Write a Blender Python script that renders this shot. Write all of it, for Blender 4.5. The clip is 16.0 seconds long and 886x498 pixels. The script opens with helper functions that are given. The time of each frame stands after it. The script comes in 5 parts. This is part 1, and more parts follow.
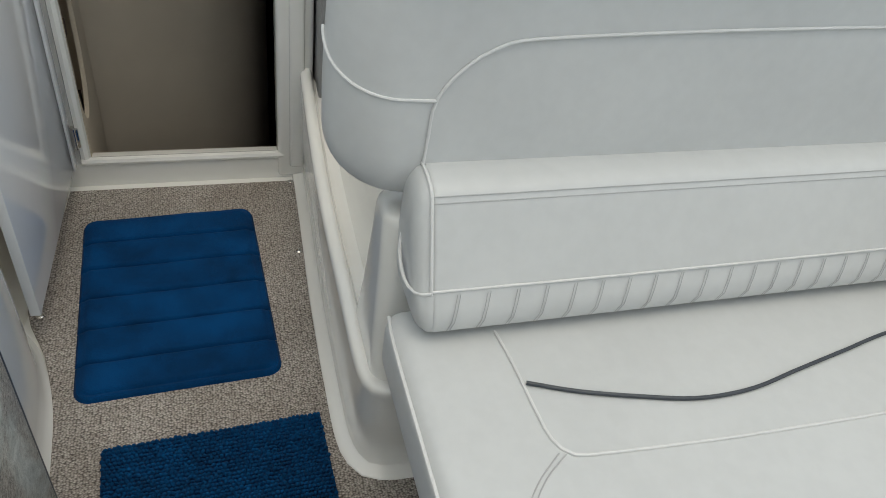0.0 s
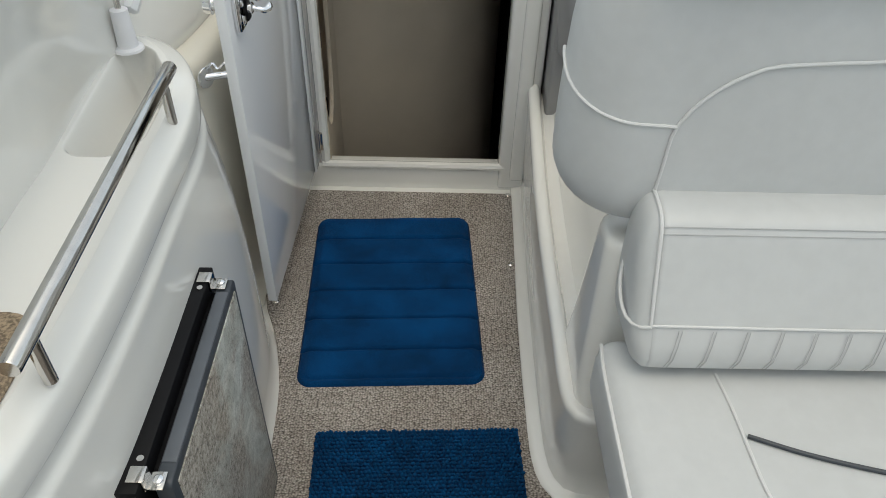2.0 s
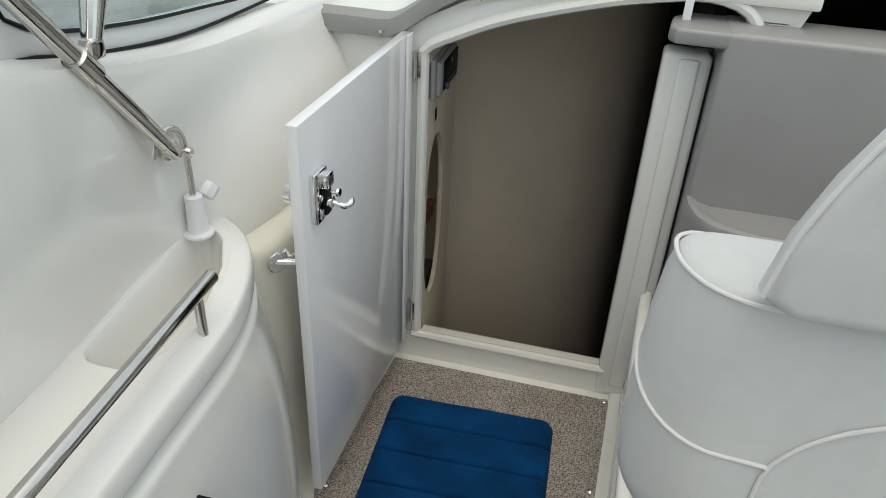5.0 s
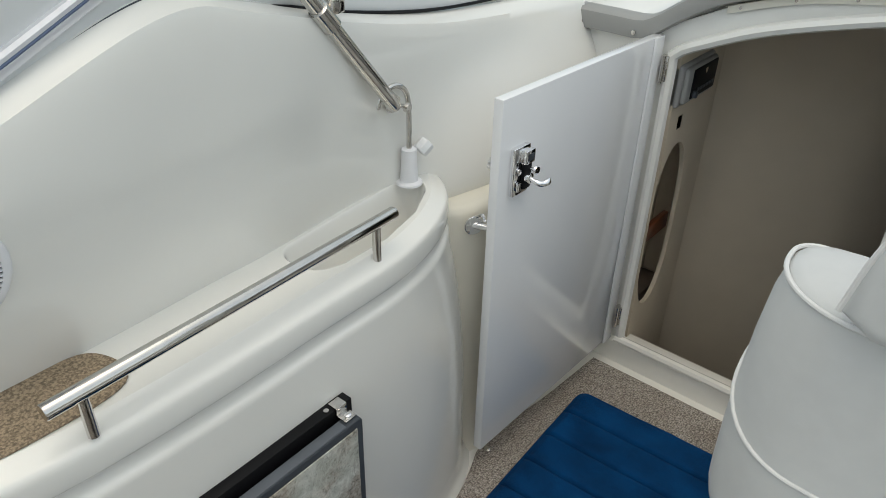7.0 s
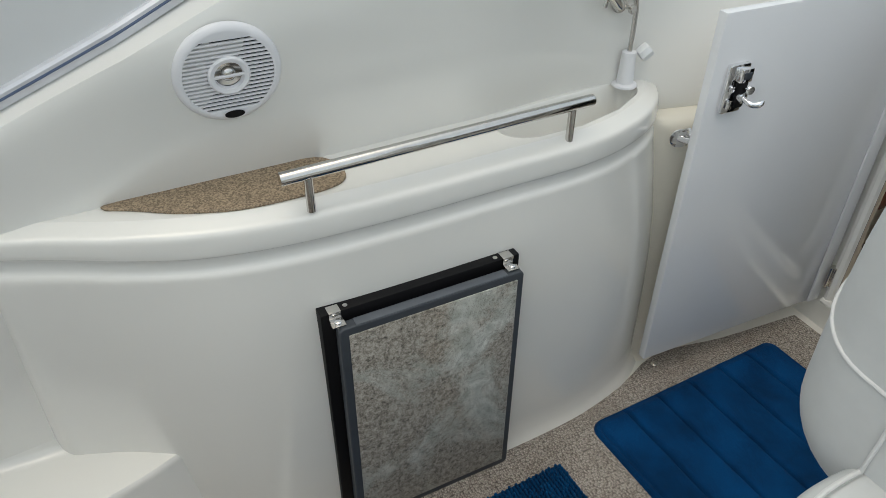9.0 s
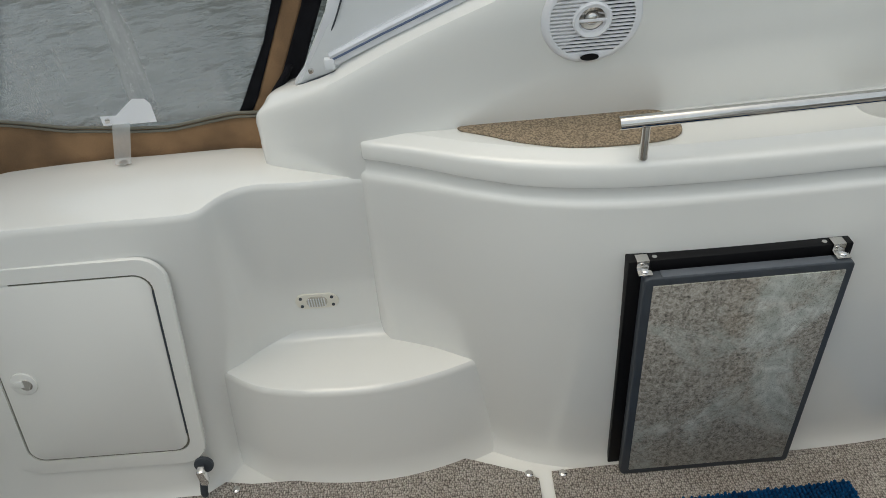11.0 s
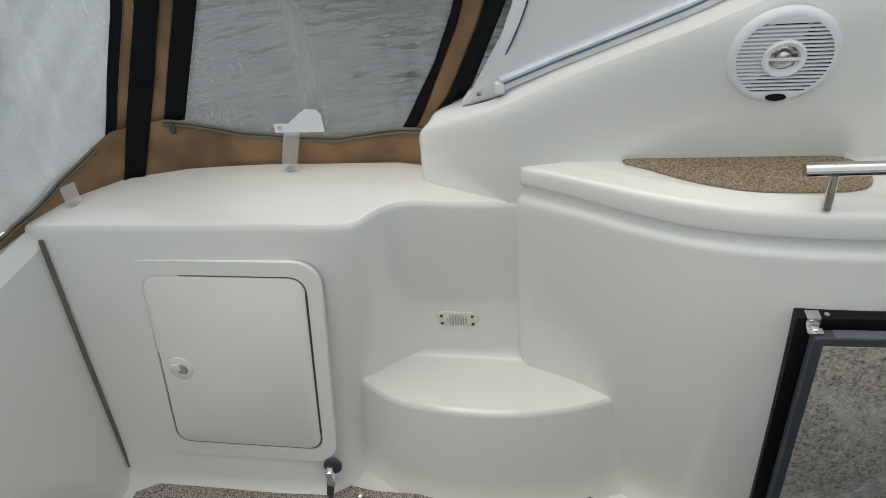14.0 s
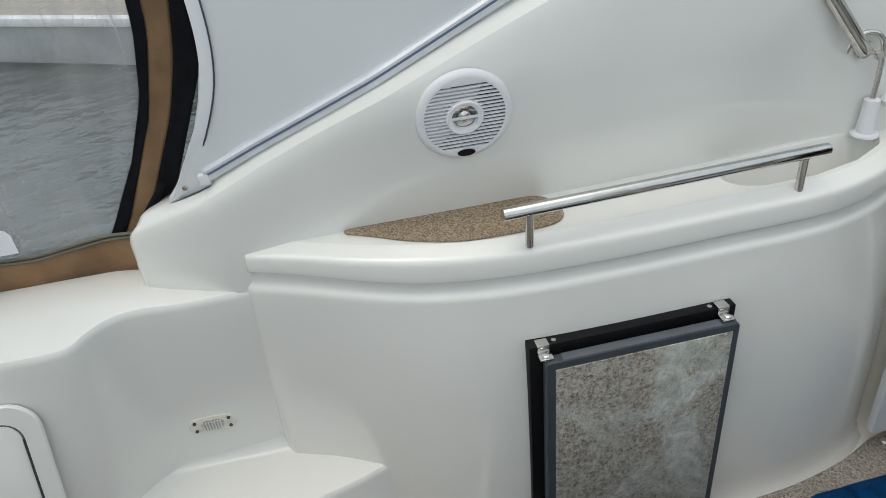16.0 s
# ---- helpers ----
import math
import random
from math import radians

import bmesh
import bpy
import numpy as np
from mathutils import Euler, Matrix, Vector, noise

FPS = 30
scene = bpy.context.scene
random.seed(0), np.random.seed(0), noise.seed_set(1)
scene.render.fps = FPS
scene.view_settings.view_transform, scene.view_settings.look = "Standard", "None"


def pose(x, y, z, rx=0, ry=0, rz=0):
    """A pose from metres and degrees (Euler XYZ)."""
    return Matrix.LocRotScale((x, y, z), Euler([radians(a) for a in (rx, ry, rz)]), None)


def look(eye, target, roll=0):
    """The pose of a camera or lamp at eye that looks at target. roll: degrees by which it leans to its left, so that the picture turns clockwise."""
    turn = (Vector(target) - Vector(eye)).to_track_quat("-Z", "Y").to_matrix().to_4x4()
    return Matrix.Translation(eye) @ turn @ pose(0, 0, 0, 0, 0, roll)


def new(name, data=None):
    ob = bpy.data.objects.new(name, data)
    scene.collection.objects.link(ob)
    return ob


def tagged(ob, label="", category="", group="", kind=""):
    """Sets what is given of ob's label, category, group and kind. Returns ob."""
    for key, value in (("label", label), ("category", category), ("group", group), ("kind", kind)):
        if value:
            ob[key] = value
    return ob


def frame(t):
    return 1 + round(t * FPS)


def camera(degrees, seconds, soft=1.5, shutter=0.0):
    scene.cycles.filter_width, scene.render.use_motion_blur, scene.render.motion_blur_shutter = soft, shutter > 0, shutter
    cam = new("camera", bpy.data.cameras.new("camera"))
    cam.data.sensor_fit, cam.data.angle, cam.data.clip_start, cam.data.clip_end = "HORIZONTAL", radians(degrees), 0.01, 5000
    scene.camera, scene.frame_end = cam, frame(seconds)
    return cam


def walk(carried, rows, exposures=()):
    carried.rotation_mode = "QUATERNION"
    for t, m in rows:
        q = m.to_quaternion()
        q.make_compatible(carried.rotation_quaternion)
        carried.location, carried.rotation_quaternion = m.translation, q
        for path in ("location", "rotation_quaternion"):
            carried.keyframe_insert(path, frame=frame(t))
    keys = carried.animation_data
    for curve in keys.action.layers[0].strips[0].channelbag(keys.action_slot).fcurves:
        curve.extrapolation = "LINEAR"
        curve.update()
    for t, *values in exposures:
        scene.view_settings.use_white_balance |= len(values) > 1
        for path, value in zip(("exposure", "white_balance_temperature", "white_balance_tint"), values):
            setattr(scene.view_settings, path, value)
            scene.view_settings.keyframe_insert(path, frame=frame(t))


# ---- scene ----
cam = camera(62.6, 16.0, soft=0.6)
PATH = [
    (0, (0.354, -1.877, 1.331), (0.923, -0.456, 0.044), 9.8),
    (0.5, (0.345, -1.858, 1.335), (0.655, -0.349, 0.06), 5.7),
    (1, (0.326, -1.842, 1.347), (0.484, -0.288, 0.099), 3.0),
    (1.5, (0.323, -1.844, 1.347), (0.409, -0.285, 0.096), 2.4),
    (2, (0.329, -1.857, 1.332), (0.357, -0.341, 0.028), 1.8),
    (2.5, (0.338, -1.863, 1.333), (0.287, -0.333, 0.046), 0.7),
    (3, (0.333, -1.861, 1.362), (0.268, -0.227, 0.211), -0.0),
    (5.5, (0.498, -1.548, 1.413), (-0.087, 0.042, 0.351), 3.2),
    (6, (0.573, -1.535, 1.405), (-0.255, -0.054, 0.345), 2.1),
    (6.5, (0.604, -1.54, 1.398), (-0.349, -0.136, 0.339), 0.5),
    (7, (0.646, -1.603, 1.398), (-0.427, -0.293, 0.335), 1.4),
    (7.5, (0.715, -1.666, 1.409), (-0.466, -0.441, 0.357), 1.6),
    (8, (0.77, -1.69, 1.411), (-0.476, -0.551, 0.337), 1.0),
    (8.5, (0.815, -1.678, 1.398), (-0.514, -0.714, 0.256), 0.6),
    (9, (0.883, -1.633, 1.383), (-0.546, -0.913, 0.183), 0.6),
    (9.5, (0.92, -1.63, 1.385), (-0.568, -1.105, 0.156), -0.9),
    (10, (0.954, -1.656, 1.378), (-0.583, -1.376, 0.13), -2.9),
    (12.5, (0.944, -1.736, 1.385), (-0.664, -1.965, 0.218), -5.7),
    (13, (0.935, -1.751, 1.383), (-0.665, -2.052, 0.222), -5.5),
    (13.5, (0.928, -1.761, 1.389), (-0.65, -2.122, 0.215), -6.6),
    (14, (0.935, -1.763, 1.397), (-0.645, -2.118, 0.223), -6.8),
    (14.5, (0.942, -1.754, 1.391), (-0.662, -2.063, 0.238), -7.1),
    (15, (0.95, -1.729, 1.386), (-0.689, -1.912, 0.255), -7.2),
    (15.5, (0.949, -1.711, 1.388), (-0.724, -1.686, 0.293), -6.5),
    (16, (0.913, -1.683, 1.399), (-0.751, -1.428, 0.318), -5.7),
]
walk(cam, [(t, look(eye, target, roll)) for t, eye, target, roll in PATH], exposures=[(0.0, 0.0, 6850, 0), (3.0, 0.08, 6900, 0), (5.5, 0.1, 7000, 0), (6.5, 0.02, 7000, 0), (8.5, -0.03, 6850, 0), (10.0, -0.08, 6850, 0), (13.0, -0.05, 6950, 0), (14.5, -0.05, 6950, 0), (15.5, 0.03, 6750, 0), (16.0, 0.05, 6680, 0)])

# ---- light ----
world = bpy.data.worlds.new("overcast_sky")
scene.world = world
world.use_nodes = True
wn = world.node_tree
sky = wn.nodes.new("ShaderNodeTexSky")
sky.sky_type = "NISHITA"
sky.sun_disc = False
sky.sun_elevation, sky.sun_rotation = radians(77), radians(164)
sky.dust_density, sky.air_density = 3.0, 0.8
wn.links.new(sky.outputs[0], wn.nodes["Background"].inputs[0])
wn.nodes["Background"].inputs[1].default_value = 0.15
sun_data = bpy.data.lights.new("sun", "SUN")
sun_data.energy, sun_data.angle, sun_data.color = 1.65, radians(172), (1.0, 0.98, 0.945)
sun = new("sun", sun_data)
sun.matrix_world = look((0.55, -2.4, 6.0), (0.20, -1.2, 0.5))


# ---- materials ----
def mat(name, base, rough=0.5, metal=0.0, coat=0.0, vary=0.04, scale=6.0, fine=0.0, fine_scale=300.0, bump=0.0, bump_scale=200.0,
        detail=4.0, sheen=0.0, second=None, mix_scale=8.0, mix_at=(0.45, 0.6), kind="noise", spec=0.5, depth=0.002):
    """A surface with colour variation at a large and a small scale, and a fine relief."""
    m = bpy.data.materials.new(name)
    m.use_nodes = True
    nt = m.node_tree
    b = nt.nodes["Principled BSDF"]
    b.inputs["Roughness"].default_value, b.inputs["Metallic"].default_value = rough, metal
    b.inputs["Coat Weight"].default_value, b.inputs["Coat Roughness"].default_value = coat, 0.08
    b.inputs["Sheen Weight"].default_value, b.inputs["Specular IOR Level"].default_value = sheen, spec
    co = nt.nodes.new("ShaderNodeTexCoord")

    def tex(scale_, detail_=3.0):
        n = nt.nodes.new("ShaderNodeTexNoise")
        n.inputs["Scale"].default_value, n.inputs["Detail"].default_value = scale_, detail_
        nt.links.new(co.outputs["Object"], n.inputs["Vector"])
        return n

    def ramp(src, lo, hi, a=0.3, z=0.7):
        r = nt.nodes.new("ShaderNodeValToRGB")
        r.color_ramp.elements[0].position, r.color_ramp.elements[1].position = a, z
        r.color_ramp.elements[0].color, r.color_ramp.elements[1].color = (*lo, 1), (*hi, 1)
        nt.links.new(src, r.inputs[0])
        return r

    lo, hi = [c * (1 - vary) for c in base], [min(1, c * (1 + vary)) for c in base]
    out = ramp(tex(scale).outputs["Fac"], lo, hi).outputs[0]
    if second:
        mx = nt.nodes.new("ShaderNodeMix")
        mx.data_type = "RGBA"
        f = ramp(tex(mix_scale, 8.0).outputs["Fac"], (0, 0, 0), (1, 1, 1), *mix_at)
        nt.links.new(f.outputs[0], mx.inputs[0])
        nt.links.new(out, mx.inputs[6])
        mx.inputs[7].default_value = (*second, 1)
        out = mx.outputs[2]
    if fine:
        mx = nt.nodes.new("ShaderNodeMix")
        mx.data_type, mx.blend_type = "RGBA", "MULTIPLY"
        mx.inputs[0].default_value = 1.0
        f = ramp(tex(fine_scale, 2.0).outputs["Fac"], [1 - fine] * 3, [1 + fine] * 3, 0.35, 0.65)
        nt.links.new(out, mx.inputs[6])
        nt.links.new(f.outputs[0], mx.inputs[7])
        out = mx.outputs[2]
    nt.links.new(out, b.inputs["Base Color"])
    if bump:
        bn = nt.nodes.new("ShaderNodeBump")
        bn.inputs["Strength"].default_value, bn.inputs["Distance"].default_value = bump, depth
        if kind == "voronoi":
            v = nt.nodes.new("ShaderNodeTexVoronoi")
            v.inputs["Scale"].default_value = bump_scale
            nt.links.new(co.outputs["Object"], v.inputs["Vector"])
            nt.links.new(v.outputs["Distance"], bn.inputs["Height"])
            bn.invert = True
        else:
            nt.links.new(tex(bump_scale, detail).outputs["Fac"], bn.inputs["Height"])
        nt.links.new(bn.outputs[0], b.inputs["Normal"])
    return m


GEL = mat("gelcoat", (0.82, 0.81, 0.77), 0.22, coat=0.7, vary=0.02, scale=3, bump=0.04, bump_scale=25, detail=2)
# cream fittings, and the lower panel's gelcoat with warm bounced light mixed in
CREAM = mat("cream_and_bounce_tint", (0.79, 0.755, 0.66), 0.4, coat=0.2, vary=0.04, scale=4)
VINYL = mat("white_vinyl", (0.60, 0.61, 0.605), 0.38, vary=0.03, scale=4, fine=0.015, fine_scale=40, bump=0.14, bump_scale=9, detail=8)
PIPE = mat("white_piping", (0.70, 0.70, 0.69), 0.4, vary=0.02)
STITCH = mat("grey_thread", (0.46, 0.46, 0.46), 0.8)
ACRYL = mat("white_acrylic", (0.80, 0.81, 0.83), 0.10, coat=0.5, vary=0.01)
CHROME = mat("chrome", (0.82, 0.82, 0.83), 0.08, metal=1.0, vary=0.02)
STEEL = mat("brushed_steel", (0.62, 0.60, 0.57), 0.12, metal=1.0, vary=0.06, scale=40)
DARK = mat("black_plastic", (0.005, 0.005, 0.006), 0.5, vary=0.2, spec=0.2)
SLATE = mat("slate_grey_plastic", (0.045, 0.053, 0.064), 0.45, vary=0.08, scale=20)
RIM = mat("blue_grey_plastic", (0.10, 0.112, 0.13), 0.4, vary=0.08, scale=20)
LENS = mat("yellowed_lens", (0.50, 0.47, 0.40), 0.3, vary=0.05)
GREY = mat("grey_moulding", (0.31, 0.305, 0.30), 0.4, coat=0.1, vary=0.04, bump=0.1, bump_scale=500)
CAPGREY = mat("grey_rubber", (0.30, 0.30, 0.29), 0.45, vary=0.05)
BLUE = mat("blue_plush", (0.001, 0.038, 0.125), 0.9, vary=0.34, scale=10, fine=0.22, fine_scale=500, bump=0.5, bump_scale=900, sheen=0.02, spec=0.1)
BLUE2 = mat("blue_chenille", (0.001, 0.050, 0.15), 0.9, vary=0.3, scale=30, fine=0.25, fine_scale=700, bump=0.8, bump_scale=900, sheen=0.02, spec=0.1)
CORK = mat("cork_grip", (0.28, 0.215, 0.145), 0.9, vary=0.07, scale=60, fine=0.44, fine_scale=300, bump=0.5, bump_scale=420)
TAN = mat("tan_canvas", (0.23, 0.135, 0.068), 0.9, vary=0.4, scale=9, fine=0.15, fine_scale=600, bump=0.4, bump_scale=900)
BLACKCLOTH = mat("black_webbing", (0.006, 0.006, 0.008), 0.85, spec=0.15, vary=0.3, scale=40, bump=0.4, bump_scale=900)
OLIVE = mat("grey_binding", (0.15, 0.14, 0.11), 0.85, vary=0.1)
FRAMEW = mat("satin_white_plastic", (0.70, 0.71, 0.71), 0.32, vary=0.03, scale=4, bump=0.03, bump_scale=30)
TRIMW = mat("satin_trim", (0.70, 0.71, 0.75), 0.22, metal=0.25, vary=0.06, scale=30)
WPLAST = mat("white_plastic", (0.80, 0.80, 0.82), 0.35, vary=0.01)
CLEARP = mat("clear_plastic", (0.75, 0.76, 0.77), 0.3, vary=0.02)
LINING = mat("beige_headliner", (0.63, 0.545, 0.43), 0.9, vary=0.05, scale=5, bump=0.3, bump_scale=700)
WOOD = mat("varnished_wood", (0.17, 0.05, 0.02), 0.35, coat=0.3, vary=0.3, scale=30)
BROWN = mat("brown_carpet", (0.14, 0.11, 0.09), 0.95, vary=0.1, bump=0.4, bump_scale=500)
BLUELINE = mat("blue_insert", (0.10, 0.14, 0.24), 0.4)
DOCKWOOD = mat("dock_planks", (0.36, 0.32, 0.27), 0.85, vary=0.2, scale=3)
FLOAT = mat("weathered_float", (0.30, 0.31, 0.31), 0.7, vary=0.3, scale=2)
WATER = mat("grey_water", (0.06, 0.07, 0.065), 0.10, vary=0.2, scale=1.5, bump=1.0, bump_scale=2.2, detail=5, depth=0.12)
# near-black colour that paints in the cabin's lack of light
SHADOWCABIN = mat("unlit_cabin_black", (0.03, 0.03, 0.03), 0.9)


def stone_mat():
    """Mottled stone laminate: grainy beige patches, pale green-grey fields and thin veins."""
    m = bpy.data.materials.new("stone_laminate")
    m.use_nodes = True
    nt = m.node_tree
    b = nt.nodes["Principled BSDF"]
    b.inputs["Roughness"].default_value = 0.45
    co = nt.nodes.new("ShaderNodeTexCoord")

    def tex(scale, detail, distort=0.0, rough=0.6):
        n = nt.nodes.new("ShaderNodeTexNoise")
        n.inputs["Scale"].default_value, n.inputs["Detail"].default_value = scale, detail
        n.inputs["Distortion"].default_value, n.inputs["Roughness"].default_value = distort, rough
        nt.links.new(co.outputs["Object"], n.inputs["Vector"])
        return n.outputs["Fac"]

    def ramp(src, stops):
        r = nt.nodes.new("ShaderNodeValToRGB")
        while len(r.color_ramp.elements) < len(stops):
            r.color_ramp.elements.new(0.5)
        for e, (p, c) in zip(r.color_ramp.elements, stops):
            e.position, e.color = p, (*c, 1)
        nt.links.new(src, r.inputs[0])
        return r.outputs[0]

    def mix(f, a, c, mode="MIX"):
        x = nt.nodes.new("ShaderNodeMix")
        x.data_type, x.blend_type = "RGBA", mode
        for sock, v in ((x.inputs[0], f), (x.inputs[6], a), (x.inputs[7], c)):
            if hasattr(v, "links"):
                nt.links.new(v, sock)
            else:
                sock.default_value = v
        return x.outputs[2]

    grainy = ramp(tex(120, 8, 0.4, 0.8), [(0.37, (0.07, 0.065, 0.055)), (0.45, (0.26, 0.235, 0.20)), (0.54, (0.43, 0.40, 0.355)), (0.66, (0.60, 0.575, 0.53))])
    pale = ramp(tex(22, 8, 0.8, 0.7), [(0.33, (0.30, 0.31, 0.275)), (0.5, (0.48, 0.50, 0.465)), (0.66, (0.68, 0.69, 0.65))])
    field = ramp(tex(4.2, 10, 0.5, 0.72), [(0.46, (0, 0, 0)), (0.55, (1, 1, 1))])
    col = mix(field, grainy, pale)
    vein = ramp(tex(11, 8, 1.6, 0.68), [(0.488, (1, 1, 1)), (0.5, (0.36, 0.36, 0.34)), (0.508, (1, 1, 1))])
    col = mix(0.8, col, vein, "MULTIPLY")
    speck = ramp(tex(300, 4, 0.2, 0.7), [(0.36, (0.45, 0.44, 0.42)), (0.47, (1, 1, 1))])
    col = mix(0.6, col, speck, "MULTIPLY")
    rust = ramp(tex(4.0, 5, 0.4, 0.6), [(0.5, (1, 1, 1)), (0.75, (1.0, 0.92, 0.84))])
    col = mix(1.0, col, rust, "MULTIPLY")
    nt.links.new(col, b.inputs["Base Color"])
    return m


STONE = stone_mat()


def carpet_mat():
    """Looped pile in loose rows, grey-beige with darker gaps and flecks."""
    m = bpy.data.materials.new("berber_carpet")
    m.use_nodes = True
    nt = m.node_tree
    b = nt.nodes["Principled BSDF"]
    b.inputs["Roughness"].default_value, b.inputs["Specular IOR Level"].default_value = 0.95, 0.1
    co = nt.nodes.new("ShaderNodeTexCoord")
    mp = nt.nodes.new("ShaderNodeMapping")
    mp.inputs["Scale"].default_value = (175.0, 265.0, 80.0)
    nt.links.new(co.outputs["Object"], mp.inputs[0])
    v = nt.nodes.new("ShaderNodeTexVoronoi")
    v.inputs["Scale"].default_value, v.inputs["Randomness"].default_value = 1.0, 0.7
    nt.links.new(mp.outputs[0], v.inputs["Vector"])

    def ramp(src, a, lo, z, hi):
        r = nt.nodes.new("ShaderNodeValToRGB")
        r.color_ramp.elements[0].position, r.color_ramp.elements[1].position = a, z
        r.color_ramp.elements[0].color, r.color_ramp.elements[1].color = (*lo, 1), (*hi, 1)
        nt.links.new(src, r.inputs[0])
        return r.outputs[0]

    def times(a, c):
        x = nt.nodes.new("ShaderNodeMix")
        x.data_type, x.blend_type = "RGBA", "MULTIPLY"
        x.inputs[0].default_value = 1.0
        nt.links.new(a, x.inputs[6])
        nt.links.new(c, x.inputs[7])
        return x.outputs[2]

    loop = ramp(v.outputs["Distance"], 0.2, (0.54, 0.50, 0.46), 0.75, (0.14, 0.125, 0.112))
    fleck = ramp(v.outputs["Color"], 0.1, (0.70, 0.68, 0.66), 0.8, (1.1, 1.1, 1.1))
    n = nt.nodes.new("ShaderNodeTexNoise")
    n.inputs["Scale"].default_value, n.inputs["Detail"].default_value = 5.0, 5.0
    nt.links.new(co.outputs["Object"], n.inputs["Vector"])
    stain = ramp(n.outputs["Fac"], 0.35, (0.86, 0.84, 0.82), 0.65, (1.05, 1.05, 1.05))
    nt.links.new(times(times(loop, fleck), stain), b.inputs["Base Color"])
    bn = nt.nodes.new("ShaderNodeBump")
    bn.inputs["Strength"].default_value, bn.inputs["Distance"].default_value, bn.invert = 0.9, 0.003, True
    nt.links.new(v.outputs["Distance"], bn.inputs["Height"])
    nt.links.new(bn.outputs[0], b.inputs["Normal"])
    return m


CARPET = carpet_mat()


def clear_mat(name, tint, haze, rough, streak=0.0):
    """A see-through sheet with a patchy haze of scuffs."""
    m = bpy.data.materials.new(name)
    m.use_nodes = True
    nt = m.node_tree
    b = nt.nodes["Principled BSDF"]
    b.inputs["Base Color"].default_value, b.inputs["Roughness"].default_value = (*tint, 1), rough
    co = nt.nodes.new("ShaderNodeTexCoord")
    n = nt.nodes.new("ShaderNodeTexNoise")
    n.inputs["Scale"].default_value, n.inputs["Detail"].default_value = 5.0, 8.0
    mp = nt.nodes.new("ShaderNodeMapping")
    mp.inputs["Scale"].default_value = (1.0, 1.0, 0.35)
    nt.links.new(co.outputs["Object"], mp.inputs[0])
    nt.links.new(mp.outputs[0], n.inputs["Vector"])
    r = nt.nodes.new("ShaderNodeMapRange")
    r.inputs[1].default_value, r.inputs[2].default_value = 0.35, 0.75
    r.inputs[3].default_value, r.inputs[4].default_value = haze[0], haze[1]
    n.inputs["Roughness"].default_value, n.inputs["Distortion"].default_value = 0.72, 0.5
    nt.links.new(n.outputs["Fac"], r.inputs[0])
    out = r.outputs[0]

    def over(src, lo, hi, amount):
        """Adds marks of the given strength where the texture passes a level."""
        q = nt.nodes.new("ShaderNodeMapRange")
        q.inputs[1].default_value, q.inputs[2].default_value, q.inputs[4].default_value = lo, hi, amount
        nt.links.new(src, q.inputs[0])
        add = nt.nodes.new("ShaderNodeMath")
        add.operation, add.use_clamp = "ADD", True
        nt.links.new(out, add.inputs[0])
        nt.links.new(q.outputs[0], add.inputs[1])
        return add.outputs[0]

    if streak:
        # long slanting folds, short scratches, and dried drops
        for turn, scale, lo, hi, amount, detail_ in ((34, (1, 7.5, 0.8), 0.56, 0.72, streak, 5), (-22, (1, 9.0, 1.1), 0.60, 0.72, streak * 0.6, 6), (12, (1, 60, 2.5), 0.66, 0.74, streak * 0.5, 3)):
            turned = nt.nodes.new("ShaderNodeMapping")
            turned.vector_type = "POINT"
            turned.inputs["Rotation"].default_value, turned.inputs["Scale"].default_value = (radians(turn), 0, 0), scale
            nt.links.new(co.outputs["Object"], turned.inputs[0])
            fold = nt.nodes.new("ShaderNodeTexNoise")
            fold.inputs["Scale"].default_value, fold.inputs["Detail"].default_value, fold.inputs["Distortion"].default_value = 1.6, detail_, 0.25
            nt.links.new(turned.outputs[0], fold.inputs["Vector"])
            out = over(fold.outputs["Fac"], lo, hi, amount)
        drop = nt.nodes.new("ShaderNodeTexNoise")
        drop.inputs["Scale"].default_value, drop.inputs["Detail"].default_value = 130.0, 2.0
        nt.links.new(co.outputs["Object"], drop.inputs["Vector"])
        out = over(drop.outputs["Fac"], 0.62, 0.72, streak * 0.45)
    nt.links.new(out, b.inputs["Alpha"])
    return m


VISTA = clear_mat("clear_vinyl", (0.50, 0.505, 0.50), (0.06, 0.50), 0.25, 0.42)
CREASED = clear_mat("creased_clear_vinyl", (0.90, 0.905, 0.91), (0.62, 1.0), 0.18, 0.4)
GLASS = clear_mat("tinted_glass", (0.20, 0.36, 0.36), (0.35, 0.45), 0.03)
SMOKE = clear_mat("clear_strap", (0.75, 0.75, 0.73), (0.3, 0.45), 0.3)


# ---- mesh helpers ----
def part(name, bm, material, parent=None, label="", smooth=True):
    """Links a bmesh as one mesh object, under a thing or a part."""
    me = bpy.data.meshes.new(name)
    bm.normal_update()
    bm.to_mesh(me)
    bm.free()
    if smooth:
        me.polygons.foreach_set("use_smooth", [True] * len(me.polygons))
        me.set_sharp_from_angle(angle=radians(38))
    me.materials.append(material)
    ob = new(name, me)
    ob.parent = parent
    if label:
        ob["label"] = label
    return ob


def thing(name, label, category, group="", kind=""):
    return tagged(new(name), label, category, group, kind)


